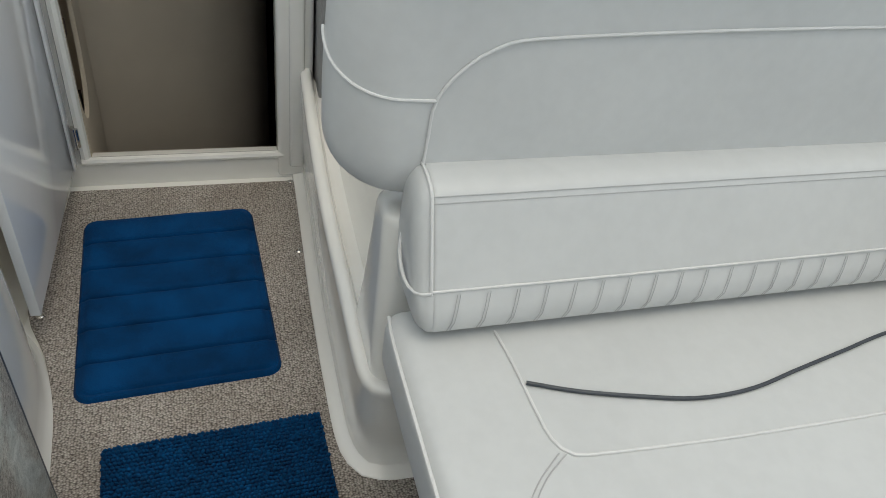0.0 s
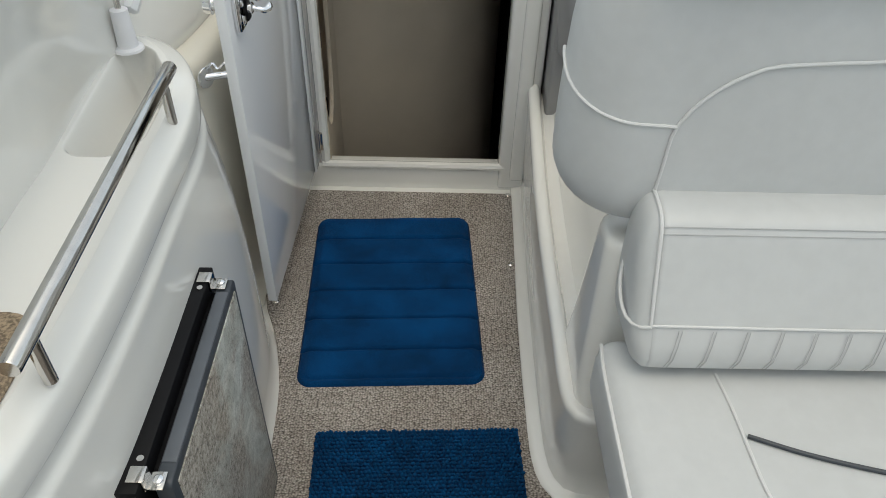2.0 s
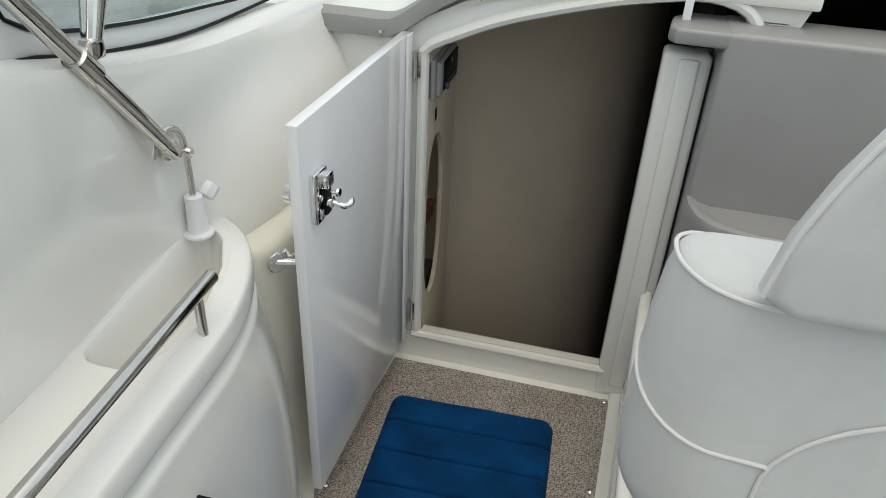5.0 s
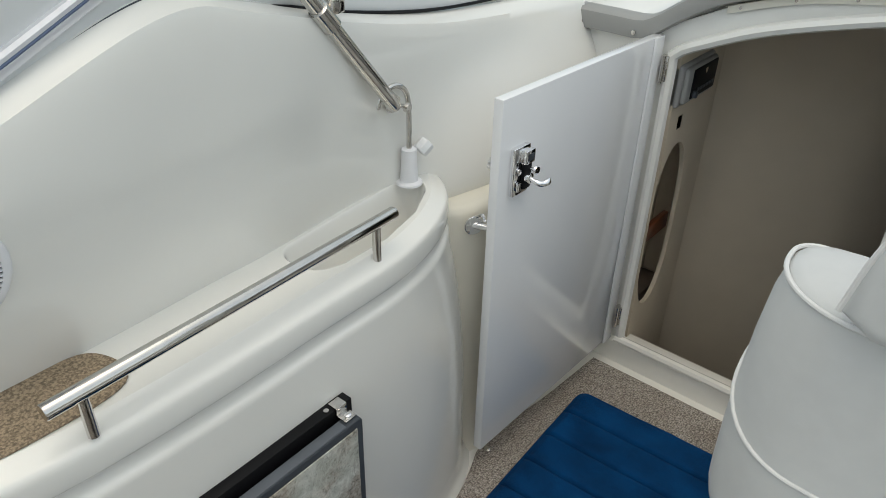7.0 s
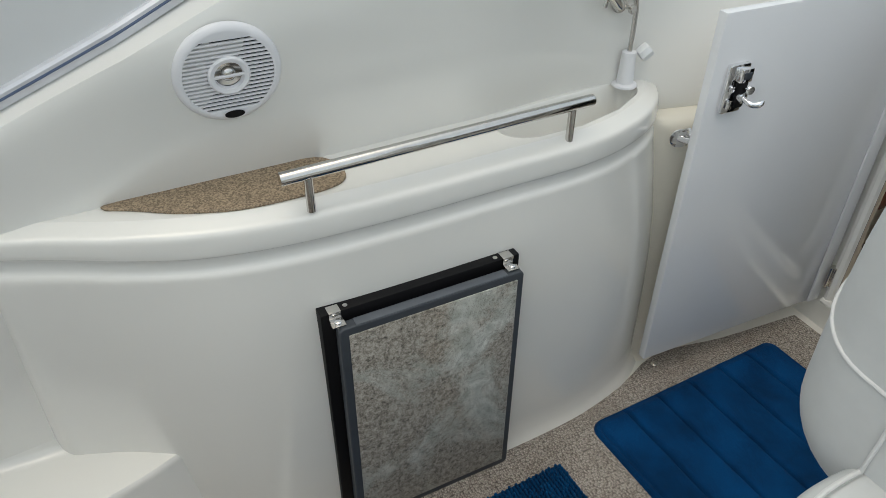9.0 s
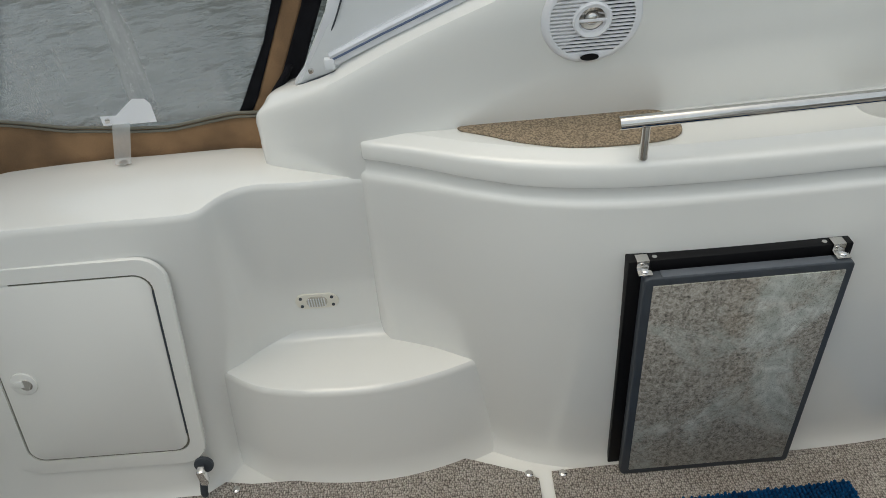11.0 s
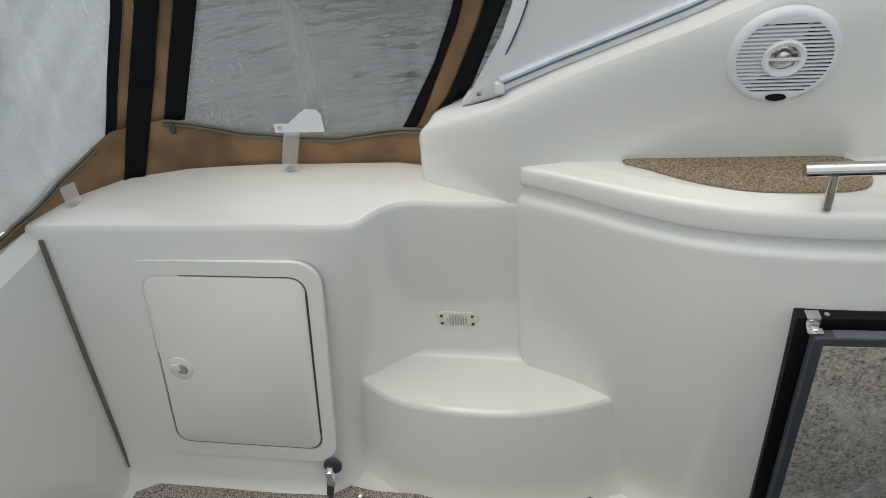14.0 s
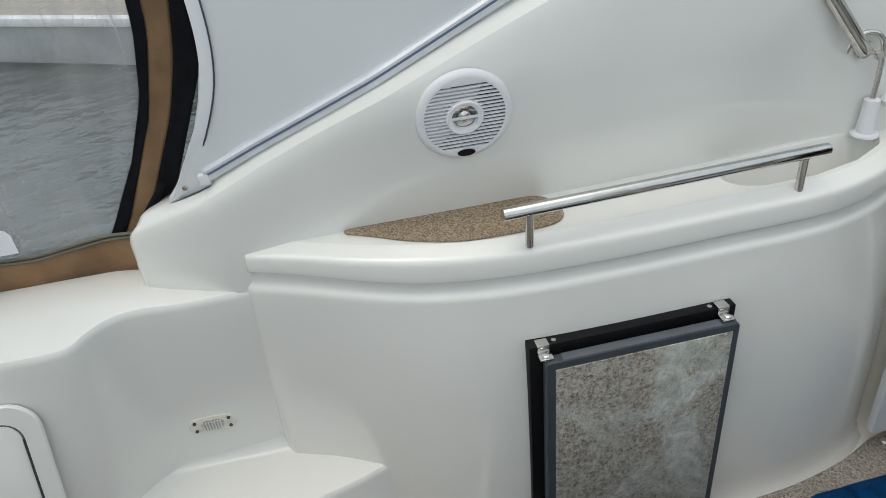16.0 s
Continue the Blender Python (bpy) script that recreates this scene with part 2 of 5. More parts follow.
def cr(points, n):
    """A smooth line through the points, cut into n even steps."""
    p = np.array(points, float)
    ext = np.vstack([2 * p[0] - p[1], p, 2 * p[-1] - p[-2]])
    out = []
    for i in range(len(p) - 1):
        a, b, c, d = ext[i:i + 4]
        for u in np.linspace(0, 1, 24, endpoint=False):
            out.append(0.5 * (2 * b + (c - a) * u + (2 * a - 5 * b + 4 * c - d) * u * u + (3 * b - a - 3 * c + d) * u ** 3))
    out.append(p[-1])
    out = np.array(out)
    s = np.r_[0, np.cumsum(np.linalg.norm(np.diff(out, axis=0), axis=1))]
    w = np.linspace(0, s[-1], n)
    return np.stack([np.interp(w, s, out[:, k]) for k in range(out.shape[1])], 1)


def grid(rows, close=False):
    """A bmesh sheet over rows of points, all of one length."""
    bm = bmesh.new()
    vs = [[bm.verts.new(p) for p in row] for row in rows]
    for a, b in zip(vs, vs[1:]):
        n = len(a)
        for i in range(n if close else n - 1):
            bm.faces.new((a[i], a[(i + 1) % n], b[(i + 1) % n], b[i]))
    return bm


def thick(ob, d, offset=-1.0):
    m = ob.modifiers.new("thickness", "SOLIDIFY")
    m.thickness, m.offset = d, offset
    return ob


def tube(points, r, sides=10, caps=True):
    """A round bar along a line."""
    p = [Vector(q) for q in points]
    bm = bmesh.new()
    rings = []
    up = Vector((0, 0, 1))
    last = None
    for i, q in enumerate(p):
        d = (p[min(i + 1, len(p) - 1)] - p[max(i - 1, 0)]).normalized()
        if last is None:
            side = d.cross(up) if abs(d.z) < 0.95 else d.cross(Vector((1, 0, 0)))
        else:
            side = last - d * last.dot(d)
        side.normalize()
        last = side
        other = d.cross(side)
        rad = r[i] if hasattr(r, "__len__") else r
        rings.append([bm.verts.new(q + (side * math.cos(a) + other * math.sin(a)) * rad) for a in [2 * math.pi * k / sides for k in range(sides)]])
    for a, b in zip(rings, rings[1:]):
        for k in range(sides):
            bm.faces.new((a[k], a[(k + 1) % sides], b[(k + 1) % sides], b[k]))
    if caps:
        bm.faces.new(rings[0][::-1])
        bm.faces.new(rings[-1])
    bmesh.ops.recalc_face_normals(bm, faces=bm.faces)
    return bm


def box(lo, hi, bevel=0.004, seg=2):
    bm = bmesh.new()
    bmesh.ops.create_cube(bm, size=1, matrix=Matrix.Translation([(a + b) / 2 for a, b in zip(lo, hi)]) @ Matrix.Diagonal([b - a for a, b in zip(lo, hi)] + [1]))
    if bevel:
        bmesh.ops.bevel(bm, geom=bm.edges[:], offset=bevel, segments=seg, affect="EDGES", profile=0.5)
    return bm


def prism(outline, lo, hi, axis, bevel=0.0, seg=3):
    """A plate: an outline of two coordinates, pulled from lo to hi along an axis."""
    bm = bmesh.new()

    def at(p, v):
        return {"x": (v, p[0], p[1]), "y": (p[0], v, p[1]), "z": (p[0], p[1], v)}[axis]

    a = [bm.verts.new(at(p, lo)) for p in outline]
    b = [bm.verts.new(at(p, hi)) for p in outline]
    n = len(a)
    bm.faces.new(a)
    bm.faces.new(b[::-1])
    for i in range(n):
        bm.faces.new((a[i], b[i], b[(i + 1) % n], a[(i + 1) % n]))
    bmesh.ops.recalc_face_normals(bm, faces=bm.faces)
    if bevel:
        rims = [e for e in bm.edges if abs({"x": e.verts[0].co.x - e.verts[1].co.x, "y": e.verts[0].co.y - e.verts[1].co.y, "z": e.verts[0].co.z - e.verts[1].co.z}[axis]) < 1e-6]
        bmesh.ops.bevel(bm, geom=rims, offset=bevel, segments=seg, affect="EDGES", profile=0.5, clamp_overlap=True)
    return bm


def rounded(x0, y0, x1, y1, r, n=6):
    """The outline of a rectangle with rounded corners."""
    out = []
    for cx, cy, a0 in ((x1 - r, y1 - r, 0), (x0 + r, y1 - r, 90), (x0 + r, y0 + r, 180), (x1 - r, y0 + r, 270)):
        for k in range(n + 1):
            a = radians(a0 + 90 * k / n)
            out.append((cx + r * math.cos(a), cy + r * math.sin(a)))
    return out


def moved(bm, m):
    bmesh.ops.transform(bm, matrix=m, verts=bm.verts)
    return bm


def disc(r, h, bevel=0.002, sides=32):
    """A round plate that stands on z = 0."""
    bm = prism([(r * math.cos(2 * math.pi * k / sides), r * math.sin(2 * math.pi * k / sides)) for k in range(sides)], 0, h, "z", bevel, 2)
    return bm


def facing(place, way):
    """The pose that turns z to the given way."""
    return Matrix.Translation(place) @ Vector(way).to_track_quat("Z", "Y").to_matrix().to_4x4()


# ---- floor ----
part("floor", box((-0.6, -3.0, -0.06), (2.2, 0.1, -0.006), 0), GEL)
tagged(bpy.data.objects["floor"], "white gelcoat cockpit floor under the carpets", "floor", kind="structure")
fore_edge = cr([(-0.05, -0.045), (-0.07, -0.3), (-0.10, -0.50), (-0.045, -0.665), (-0.012, -0.84), (0.0, -1.1), (0.0, -1.4), (0.005, -1.535)], 30)
fore = [tuple(p) for p in fore_edge] + [(1.9, -1.535), (1.9, -1.07), (0.64, -1.07), (0.556, -1.01), (0.542, -0.8), (0.546, -0.55), (0.551, -0.43), (0.560, -0.385), (0.572, -0.2), (0.575, -0.06), (0.56, -0.045)]
ob = part("carpet", prism(fore, -0.006, 0.004, "z", 0.002, 1), CARPET)
tagged(ob, "grey-beige looped berber carpet snapped to the forward floor", "carpet")
aft = [(-0.0, -1.60), (-0.045, -1.72), (-0.035, -1.85), (-0.02, -2.0), (-0.02, -2.2), (-0.03, -2.26), (0.0, -2.30), (0.0, -2.72), (0.03, -2.77), (1.9, -2.77), (1.9, -1.565), (0.02, -1.565)]
ob = part("carpet", prism(aft, -0.006, 0.004, "z", 0.002, 1), CARPET)
tagged(ob, "grey-beige looped berber carpet covering the aft floor", "carpet")

# ---- port console with its shelf ----
lip = [(-0.178, -1.856), (-0.143, -1.765), (-0.099, -1.665), (-0.062, -1.55), (-0.041, -1.42), (-0.036, -1.24), (-0.041, -1.05), (-0.048, -0.86), (-0.083, -0.725), (-0.150, -0.62), (-0.27, -0.545)]
low = [(-0.180, -1.858), (-0.145, -1.767), (-0.092, -1.672), (-0.042, -1.56), (-0.016, -1.42), (-0.015, -1.22), (-0.017, -1.0), (-0.025, -0.82), (-0.055, -0.69), (-0.10, -0.60), (-0.16, -0.53)]
N = 70


def lines(a, b, f, z, out=0.0):
    """Between two plan lines at one height, pushed out of the wall by a little."""
    p = cr(a, N) * (1 - f) + cr(b, N) * f
    d = np.gradient(p, axis=0)
    d /= np.linalg.norm(d, axis=1)[:, None]
    p = p + np.stack([d[:, 1], -d[:, 0]], 1) * out
    return [(x, y, z) for x, y in p]


console = thing("side_console", "white moulded gelcoat console with a rolled shelf lip", "console", kind="structure")
rows = [lines(low, lip, 0.0, -0.01, 0.022), lines(low, lip, 0.0, 0.008, 0.008), lines(low, lip, 0.02, 0.03, 0.001)]
rows += [lines(low, lip, 0.15 * f + 0.85 * f ** 4, 0.652 * f, 0.003 * f) for f in (0.12, 0.25, 0.4, 0.55, 0.7, 0.8, 0.88, 0.95, 1.0)]
# the rounded shoulder, the groove above it, the overhanging lip
rows += [lines(lip, lip, 0, z, o) for z, o in ((0.659, 0.0028), (0.664, 0.002), (0.668, 0.0005), (0.671, -0.002), (0.6735, -0.0048), (0.678, -0.0066), (0.685, -0.0073), (0.692, -0.0073), (0.696, -0.0066), (0.698, -0.005), (0.6992, -0.0028), (0.700, -0.001), (0.7012, 0.0), (0.704, 0.0006), (0.712, 0.0008), (0.722, 0.0004), (0.732, -0.0004), (0.7375, -0.0014), (0.7415, -0.0033), (0.7443, -0.0066), (0.7468, -0.012), (0.7505, -0.020), (0.754, -0.027), (0.757, -0.034))]
rows = [[(x, y, z + 0.014 * min(1, max(0, (-1.58 - y) / 0.25)) * min(1, max(0, (z - 0.62) / 0.06)) * min(1, (0.757 - z) / 0.055)) for x, y, z in row] for row in rows]
# the end: a soft hollow below, a blunt cut at the lip
END_LOW, END_LIP = ((-0.075, -0.034), (-0.034, -0.025), (-0.019, -0.017), (-0.008, -0.008)), ((-0.075, -0.0035), (-0.034, -0.003), (-0.010, -0.003), (-0.004, -0.0025))
rows = [[(row[0][0] + dx, row[0][1] + dy, row[0][2]) for dx, dy in (END_LIP if row[0][2] > 0.7 else END_LOW)] + row for row in rows]
part("body", grid(rows), GEL, console)

# shelf top with a tray recess, from the lip back to the wall
wall_plan = [(-0.36, -2.060), (-0.275, -2.057), (-0.254, -2.038), (-0.218, -1.962), (-0.189, -1.898), (-0.184, -1.865), (-0.185, -1.69), (-0.19, -1.34), (-0.20, -1.13), (-0.205, -1.0), (-0.23, -0.77), (-0.25, -0.5), (-0.258, -0.16), (-0.258, 0.0)]
edge = cr(lip, N)
dd = np.gradient(edge, axis=0)
dd /= np.linalg.norm(dd, axis=1)[:, None]
edge = edge + np.stack([dd[:, 1], -dd[:, 0]], 1) * -0.034


def tray_depth(x, y):
    """How deep the moulded tray lies below the shelf."""
    front = np.interp(y, [-1.0, -0.95, -0.85, -0.75, -0.65], [-0.104, -0.090, -0.093, -0.118, -0.172])
    back_x = np.interp(y, [-1.0, -0.7], [-0.198, -0.224])
    dx, dy, rc = min(x - back_x, front - x), min(y + 1.006, -0.648 - y), 0.034
    d = rc - math.hypot(rc - dx, rc - dy) if dx < rc and dy < rc else min(dx, dy)
    d = max(0.0, min(1.0, d / 0.026))
    return 0.100 * (3 * d * d - 2 * d ** 3)


top_rows = []
for (x, y) in edge:
    row = []
    for k in range(141):
        f = k / 140
        px = x + (-0.30 - x) * f if x > -0.29 else x
        row.append((px, y, 0.757 - tray_depth(px, y)))
    top_rows.append(row)
fine_rows = []
for a, b in zip(top_rows, top_rows[1:]):
    for u in np.arange(0, 1, 0.125):
        row = []
        for p, q in zip(a, b):
            x, y = p[0] + (q[0] - p[0]) * u, p[1] + (q[1] - p[1]) * u
            row.append((x, y, 0.757 - tray_depth(x, y)))
        fine_rows.append(row)
part("shelf", grid(fine_rows), GEL, console).data.set_sharp_from_angle(angle=radians(120))
cork_line = cr([(-0.184, -1.680), (-0.190, -1.60), (-0.191, -1.45), (-0.190, -1.36), (-0.176, -1.325), (-0.135, -1.310), (-0.100, -1.318), (-0.084, -1.35), (-0.080, -1.42), (-0.086, -1.50), (-0.115, -1.58), (-0.148, -1.635), (-0.166, -1.668), (-0.174, -1.684), (-0.181, -1.685)], 70)
ob = part("shelf_pad", prism([tuple(p) for p in cork_line], 0.757, 0.762, "z", 0.0015, 1), CORK)
tagged(ob, "tan speckled cork non-slip pad set into the shelf", "pad")

# ---- upper side wall ----
crease = [0.730, 0.772, 0.786, 0.824, 0.855, 0.870, 0.952, 1.098, 1.165, 1.142, 1.078, 1.024, 0.992, 0.982]
top = [0.76, 0.796, 0.808, 0.840, 0.870, 0.885, 0.966, 1.118, 1.185, 1.155, 1.092, 1.040, 1.013, 1.008]
st = cr([(x, y, c, t) for (x, y), c, t in zip(wall_plan, crease, top)], 150)
d2 = np.gradient(st[:, :2], axis=0)
d2 /= np.linalg.norm(d2, axis=1)[:, None]
n2 = np.stack([d2[:, 1], -d2[:, 0]], 1)


fair = cr([(-0.30, -1.05), (-0.27, -0.92), (-0.215, -0.74), (-0.165, -0.58), (-0.135, -0.44), (-0.12, -0.25), (-0.12, 0.0)], 40)


def wall_row(f, out, over=0.0):
    """A line along the wall at a share of its height up to the crease (over: up to the top edge)."""
    rows_ = []
    for (x, y, c, t), (nx, ny) in zip(st, n2):
        z = 0.655 + (c - 0.655) * f + (t - c) * over
        lean = np.interp(y, [-2.0, -1.8, -1.6, -1.0, -0.5, 0.0], [0.0, 0.06, 0.18, 0.16, 0.08, 0.0])
        px = x + nx * out + lean * (min(z, 1.0) - 0.757)
        if y > -1.05:
            swell = float(np.interp(y, fair[:, 1], fair[:, 0])) + float(np.interp(z, [0.655, 0.70, 0.74, 0.80, 0.87, 0.96, 1.1], [-0.040, -0.024, -0.034, -0.054, -0.082, -0.13, -0.22]))
            px = 0.5 * (px + swell + math.sqrt((px - swell) ** 2 + 0.035 ** 2)) - 0.002
        rows_.append((px, y + ny * out, z))
    return rows_


port = thing("wall_port", "white gelcoat side wall with a rolled coaming edge", "wall", kind="structure")
rows = [wall_row(f, 0) for f in np.linspace(0, 0.5, 12)] + [wall_row(f, -0.001) for f in (0.55, 0.6, 0.65, 0.7, 0.75, 0.8, 0.85)] + [wall_row(0.9, -0.002), wall_row(0.97, -0.004), wall_row(1, -0.008, 0.1), wall_row(1, -0.020, 0.45), wall_row(1, -0.032, 0.85), wall_row(1, -0.042, 1.0), wall_row(1, -0.07, 1.02), wall_row(1, -0.35, 0.8)]
part("panel", grid(rows), GEL, port)

# lower wall behind the open door, with its ledge
low_wall = cr([(-0.20, -0.64), (-0.135, -0.585), (-0.115, -0.50), (-0.115, -0.3), (-0.12, 0.0)], 30)
rows = [[(x + 0.02, y, -0.01) for x, y in low_wall]] + [[(x, y, z) for x, y in low_wall] for z in (0.02, 0.3, 0.60, 0.66)]
rows += [[(x - o, y, z) for x, y in low_wall] for o, z in ((0.002, 0.672), (0.008, 0.682), (0.020, 0.688), (0.08, 0.690))]
# same gelcoat as above; the cream mostly paints light bounced behind the door
part("lower_panel", grid(rows), CREAM, port, "gelcoat lower panel with bounced light tinted in as cream")

# ---- aft locker face, step recess, deck ledge ----
face_top = [(-0.20, -1.60), (-0.182, -1.95), (-0.188, -2.06), (-0.172, -2.11), (-0.138, -2.14), (-0.108, -2.175), (-0.105, -2.35), (-0.10, -2.60), (-0.095, -2.83)]
face_low = [(-0.23, -1.60), (-0.225, -1.95), (-0.215, -2.10), (-0.17, -2.185), (-0.11, -2.235), (-0.045, -2.275), (-0.013, -2.36), (-0.012, -2.60), (-0.012, -2.83)]
ft, fl = cr(face_top, 60), cr(face_low, 60)
rows = [[(x + 0.035, y, -0.008) for x, y in fl], [(x + 0.012, y, 0.006) for x, y in fl], [(x, y, 0.03) for x, y in fl]]
for f in (0.2, 0.4, 0.6, 0.8, 0.95):
    p = fl * (1 - f) + ft * f
    rows.append([(x, y, 0.66 * f) for x, y in p])
dn = np.gradient(ft, axis=0)
dn /= np.linalg.norm(dn, axis=1)[:, None]
dn = np.stack([dn[:, 1], -dn[:, 0]], 1)
for out, z in ((0.0, 0.658), (0.001, 0.667), (0.0045, 0.6725), (0.011, 0.674)):
    rows.append([(x + a * out, y + b * out, z) for (x, y), (a, b) in zip(ft, dn)])
rows.append([(-0.42, y - 0.02 if y < -1.9 else y, 0.668) for (x, y) in ft])
locker = thing("wall_locker", "white gelcoat locker face with a rounded deck ledge", "wall", kind="structure")
part("panel", grid(rows), GEL, locker)
# quarter-round step
arc = cr([(-0.17, -2.29), (-0.125, -2.225), (-0.068, -2.13), (-0.045, -2.01), (-0.045, -1.88), (-0.070, -1.76), (-0.115, -1.645)], 40)
rows = [[(x + 0.05, y, -0.01) for x, y in arc], [(x + 0.035, y, 0.01) for x, y in arc], [(x + 0.025, y, 0.06) for x, y in arc], [(x + 0.003, y, 0.245) for x, y in arc], [(x + 0.001, y, 0.254) for x, y in arc], [(x - 0.004, y, 0.259) for x, y in arc],
        [(x - 0.012, y, 0.26) for x, y in arc], [(min(x - 0.03, -0.15), y * 0.96 - 0.08, 0.2605) for x, y in arc], [(-0.180, y * 0.94 - 0.12, 0.2612) for x, y in arc], [(-0.192, y * 0.93 - 0.14, 0.2632) for x, y in arc], [(-0.200, y * 0.92 - 0.16, 0.268) for x, y in arc], [(-0.205, y * 0.92 - 0.16, 0.277) for x, y in arc], [(-0.212, y * 0.92 - 0.16, 0.30) for x, y in arc]]
part("step", grid(rows), GEL, locker)

# ---- aft wall, starboard side, forward bulkhead ----
ob = part("wall_aft", prism([(-2.83, -0.05), (-2.80, -0.05), (-2.80, 0.63), (-2.83, 0.66), (-2.95, 0.66), (-2.95, -0.05)], -0.10, 2.1, "x", 0.006), GEL)
tagged(ob, "white gelcoat transom panel behind the cockpit", "wall", kind="structure")
ob = part("wall_starboard", box((1.95, -2.9, -0.05), (2.1, 0.05, 1.0), 0.02), GEL)
tagged(ob, "plain white gelcoat starboard side", "wall", kind="structure")

bulk = thing("wall_forward", "white gelcoat bulkhead round the arched cabin entrance", "wall", kind="structure")
arch = cr([(0.0, 0.90), (0.02, 0.918), (0.06, 0.938), (0.18, 0.99), (0.35, 1.04), (0.48, 1.068), (0.60, 1.08), (0.68, 1.052), (0.71, 0.985)], 30)
left = [(-0.30, -0.05), (0.0, -0.05), (0.0, 0.90)] + [(x, z) for x, z in arch[1:]] + [(0.76, 0.985), (0.80, 1.10), (0.62, 1.135), (0.48, 1.12), (0.30, 1.085), (0.12, 1.035), (-0.02, 0.965), (-0.06, 0.925), (-0.30, 0.925)]
part("panel", prism(left, 0.0, 0.025, "y", 0.004, 2), GEL, bulk)
part("sill", box((-0.10, -0.012, -0.05), (0.62, 0.05, 0.072), 0.012, 3), GEL, bulk)
part("jamb", box((0.524, -0.02, 0.0), (0.625, 0.05, 0.965), 0.012, 3), GEL, bulk)
part("jamb", box((0.558, -0.032, 0.04), (0.60, -0.015, 0.955), 0.008, 3), GEL, bulk)
part("frame", tube([(0.0, -0.004, 0.075)] + [(0.0, -0.004, z) for z in np.linspace(0.2, 0.88, 8)] + [(x, -0.004, z) for x, z in arch], 0.014, 8), GEL, bulk)
part("frame", tube([(-0.01, -0.01, 0.078), (0.54, -0.01, 0.078)], 0.012, 8), GEL, bulk)

# ---- cabin behind the entrance ----
ob = part("cabin_floor", box((-0.6, 0.05, -0.75), (2.0, 2.2, -0.7), 0), BROWN)
tagged(ob, "dark brown cabin carpet below the entrance", "floor", kind="structure")
cabin = thing("cabin_wall", "beige lined cabin wall with an oval cut-out", "wall", kind="structure")
# side lining with an oval hole, and the headliner cloth beyond it
oval = [(0.102 + 0.088 * math.cos(a), 0.405 + 0.250 * (abs(math.sin(a)) ** 0.7) * math.copysign(1, math.sin(a))) for a in [2 * math.pi * k / 36 for k in range(36)]]
bm = bmesh.new()
outer = [bm.verts.new((0.0, y, z)) for y, z in [(0.02 + 0.28 * f, -0.75) for f in np.linspace(0, 1, 10)] + [(0.30, -0.75 + 1.85 * f) for f in np.linspace(0.1, 0.9, 8)] + [(0.30 - 0.28 * f, 1.10) for f in np.linspace(0, 1, 10)] + [(0.02, 1.10 - 1.85 * f) for f in np.linspace(0.1, 0.9, 8)]]
inner = [bm.verts.new((0.0, y, z)) for y, z in oval]
for ring_ in (outer, inner):
    for a, b in zip(ring_, ring_[1:] + ring_[:1]):
        bm.edges.new((a, b))
bmesh.ops.triangle_fill(bm, use_beauty=True, edges=bm.edges[:])
thick(part("side_lining", bm, LINING, cabin, smooth=False), 0.012)
part("locker_back", box((-0.11, 0.04, 0.05), (-0.10, 0.36, 0.80), 0), LINING, cabin)
part("locker_top", box((-0.10, 0.05, 0.70), (-0.012, 0.36, 0.71), 0), LINING, cabin)
part("locker_end", box((-0.10, 0.325, 0.05), (-0.012, 0.335, 0.70), 0), LINING, cabin)
part("locker_base", box((-0.10, 0.04, 0.06), (-0.03, 0.30, 0.13), 0), BROWN, cabin)
part("fiddle_rail", box((-0.040, 0.045, 0.335), (-0.022, 0.24, 0.385), 0.004), WOOD, cabin, "varnished wooden fiddle rail")
lining = cr([(-0.005, 0.295), (0.01, 0.34), (0.06, 0.395), (0.21, 0.455), (0.37, 0.52), (0.49, 0.63), (0.545, 0.78), (0.58, 1.0), (0.60, 1.6)], 60)
part("headliner", grid([[(x, y, z) for x, y in lining] for z in (-0.75, 0.0, 0.6, 1.0, 1.2)]), LINING, cabin)
# added panels, coloured near black for the unlit depth past the lining
part("bulkhead", box((0.63, 0.05, -0.7), (0.66, 1.7, 1.0), 0.003), SHADOWCABIN, cabin, "near-black panel standing in for the unlit cabin depth")
part("far_panel", box((0.5, 1.6, -0.7), (2.0, 1.65, 1.2), 0.003), SHADOWCABIN, cabin, "near-black panel standing in for the unlit cabin depth")
part("far_panel", box((1.95, 0.05, -0.7), (2.0, 1.65, 1.2), 0.003), SHADOWCABIN, cabin, "near-black panel standing in for the unlit cabin depth")
radio = thing("marine_radio", "grey splash-proof stereo on the cabin side", "radio")
part("housing", box((-0.005, 0.020, 0.768), (0.022, 0.212, 0.872), 0.008, 3), GREY, radio)
part("bezel", box((0.018, 0.030, 0.776), (0.034, 0.206, 0.866), 0.010, 3), CAPGREY, radio)
part("display", box((0.032, 0.058, 0.786), (0.0365, 0.198, 0.858), 0.003), DARK, radio, "black front panel")
part("badge", moved(disc(0.007, 0.002, 0, 14), facing((0.0362, 0.125, 0.845), (1, 0, 0))), STEEL, radio)
part("knob", moved(disc(0.009, 0.010, 0.002, 16), facing((0.036, 0.072, 0.797), (1, 0, 0))), SLATE, radio)
for k in range(6):
    part("button", box((0.036, 0.088 + 0.017 * k, 0.800), (0.0385, 0.100 + 0.017 * k, 0.808), 0), SLATE, radio)
sw = thing("switch_panel", "small dark switch plate under the stereo", "switch")
part("plate", box((-0.002, 0.055, 0.675), (0.006, 0.115, 0.755), 0.003), SLATE, sw)
part("rocker", box((0.005, 0.070, 0.695), (0.012, 0.100, 0.735), 0.003), DARK, sw)
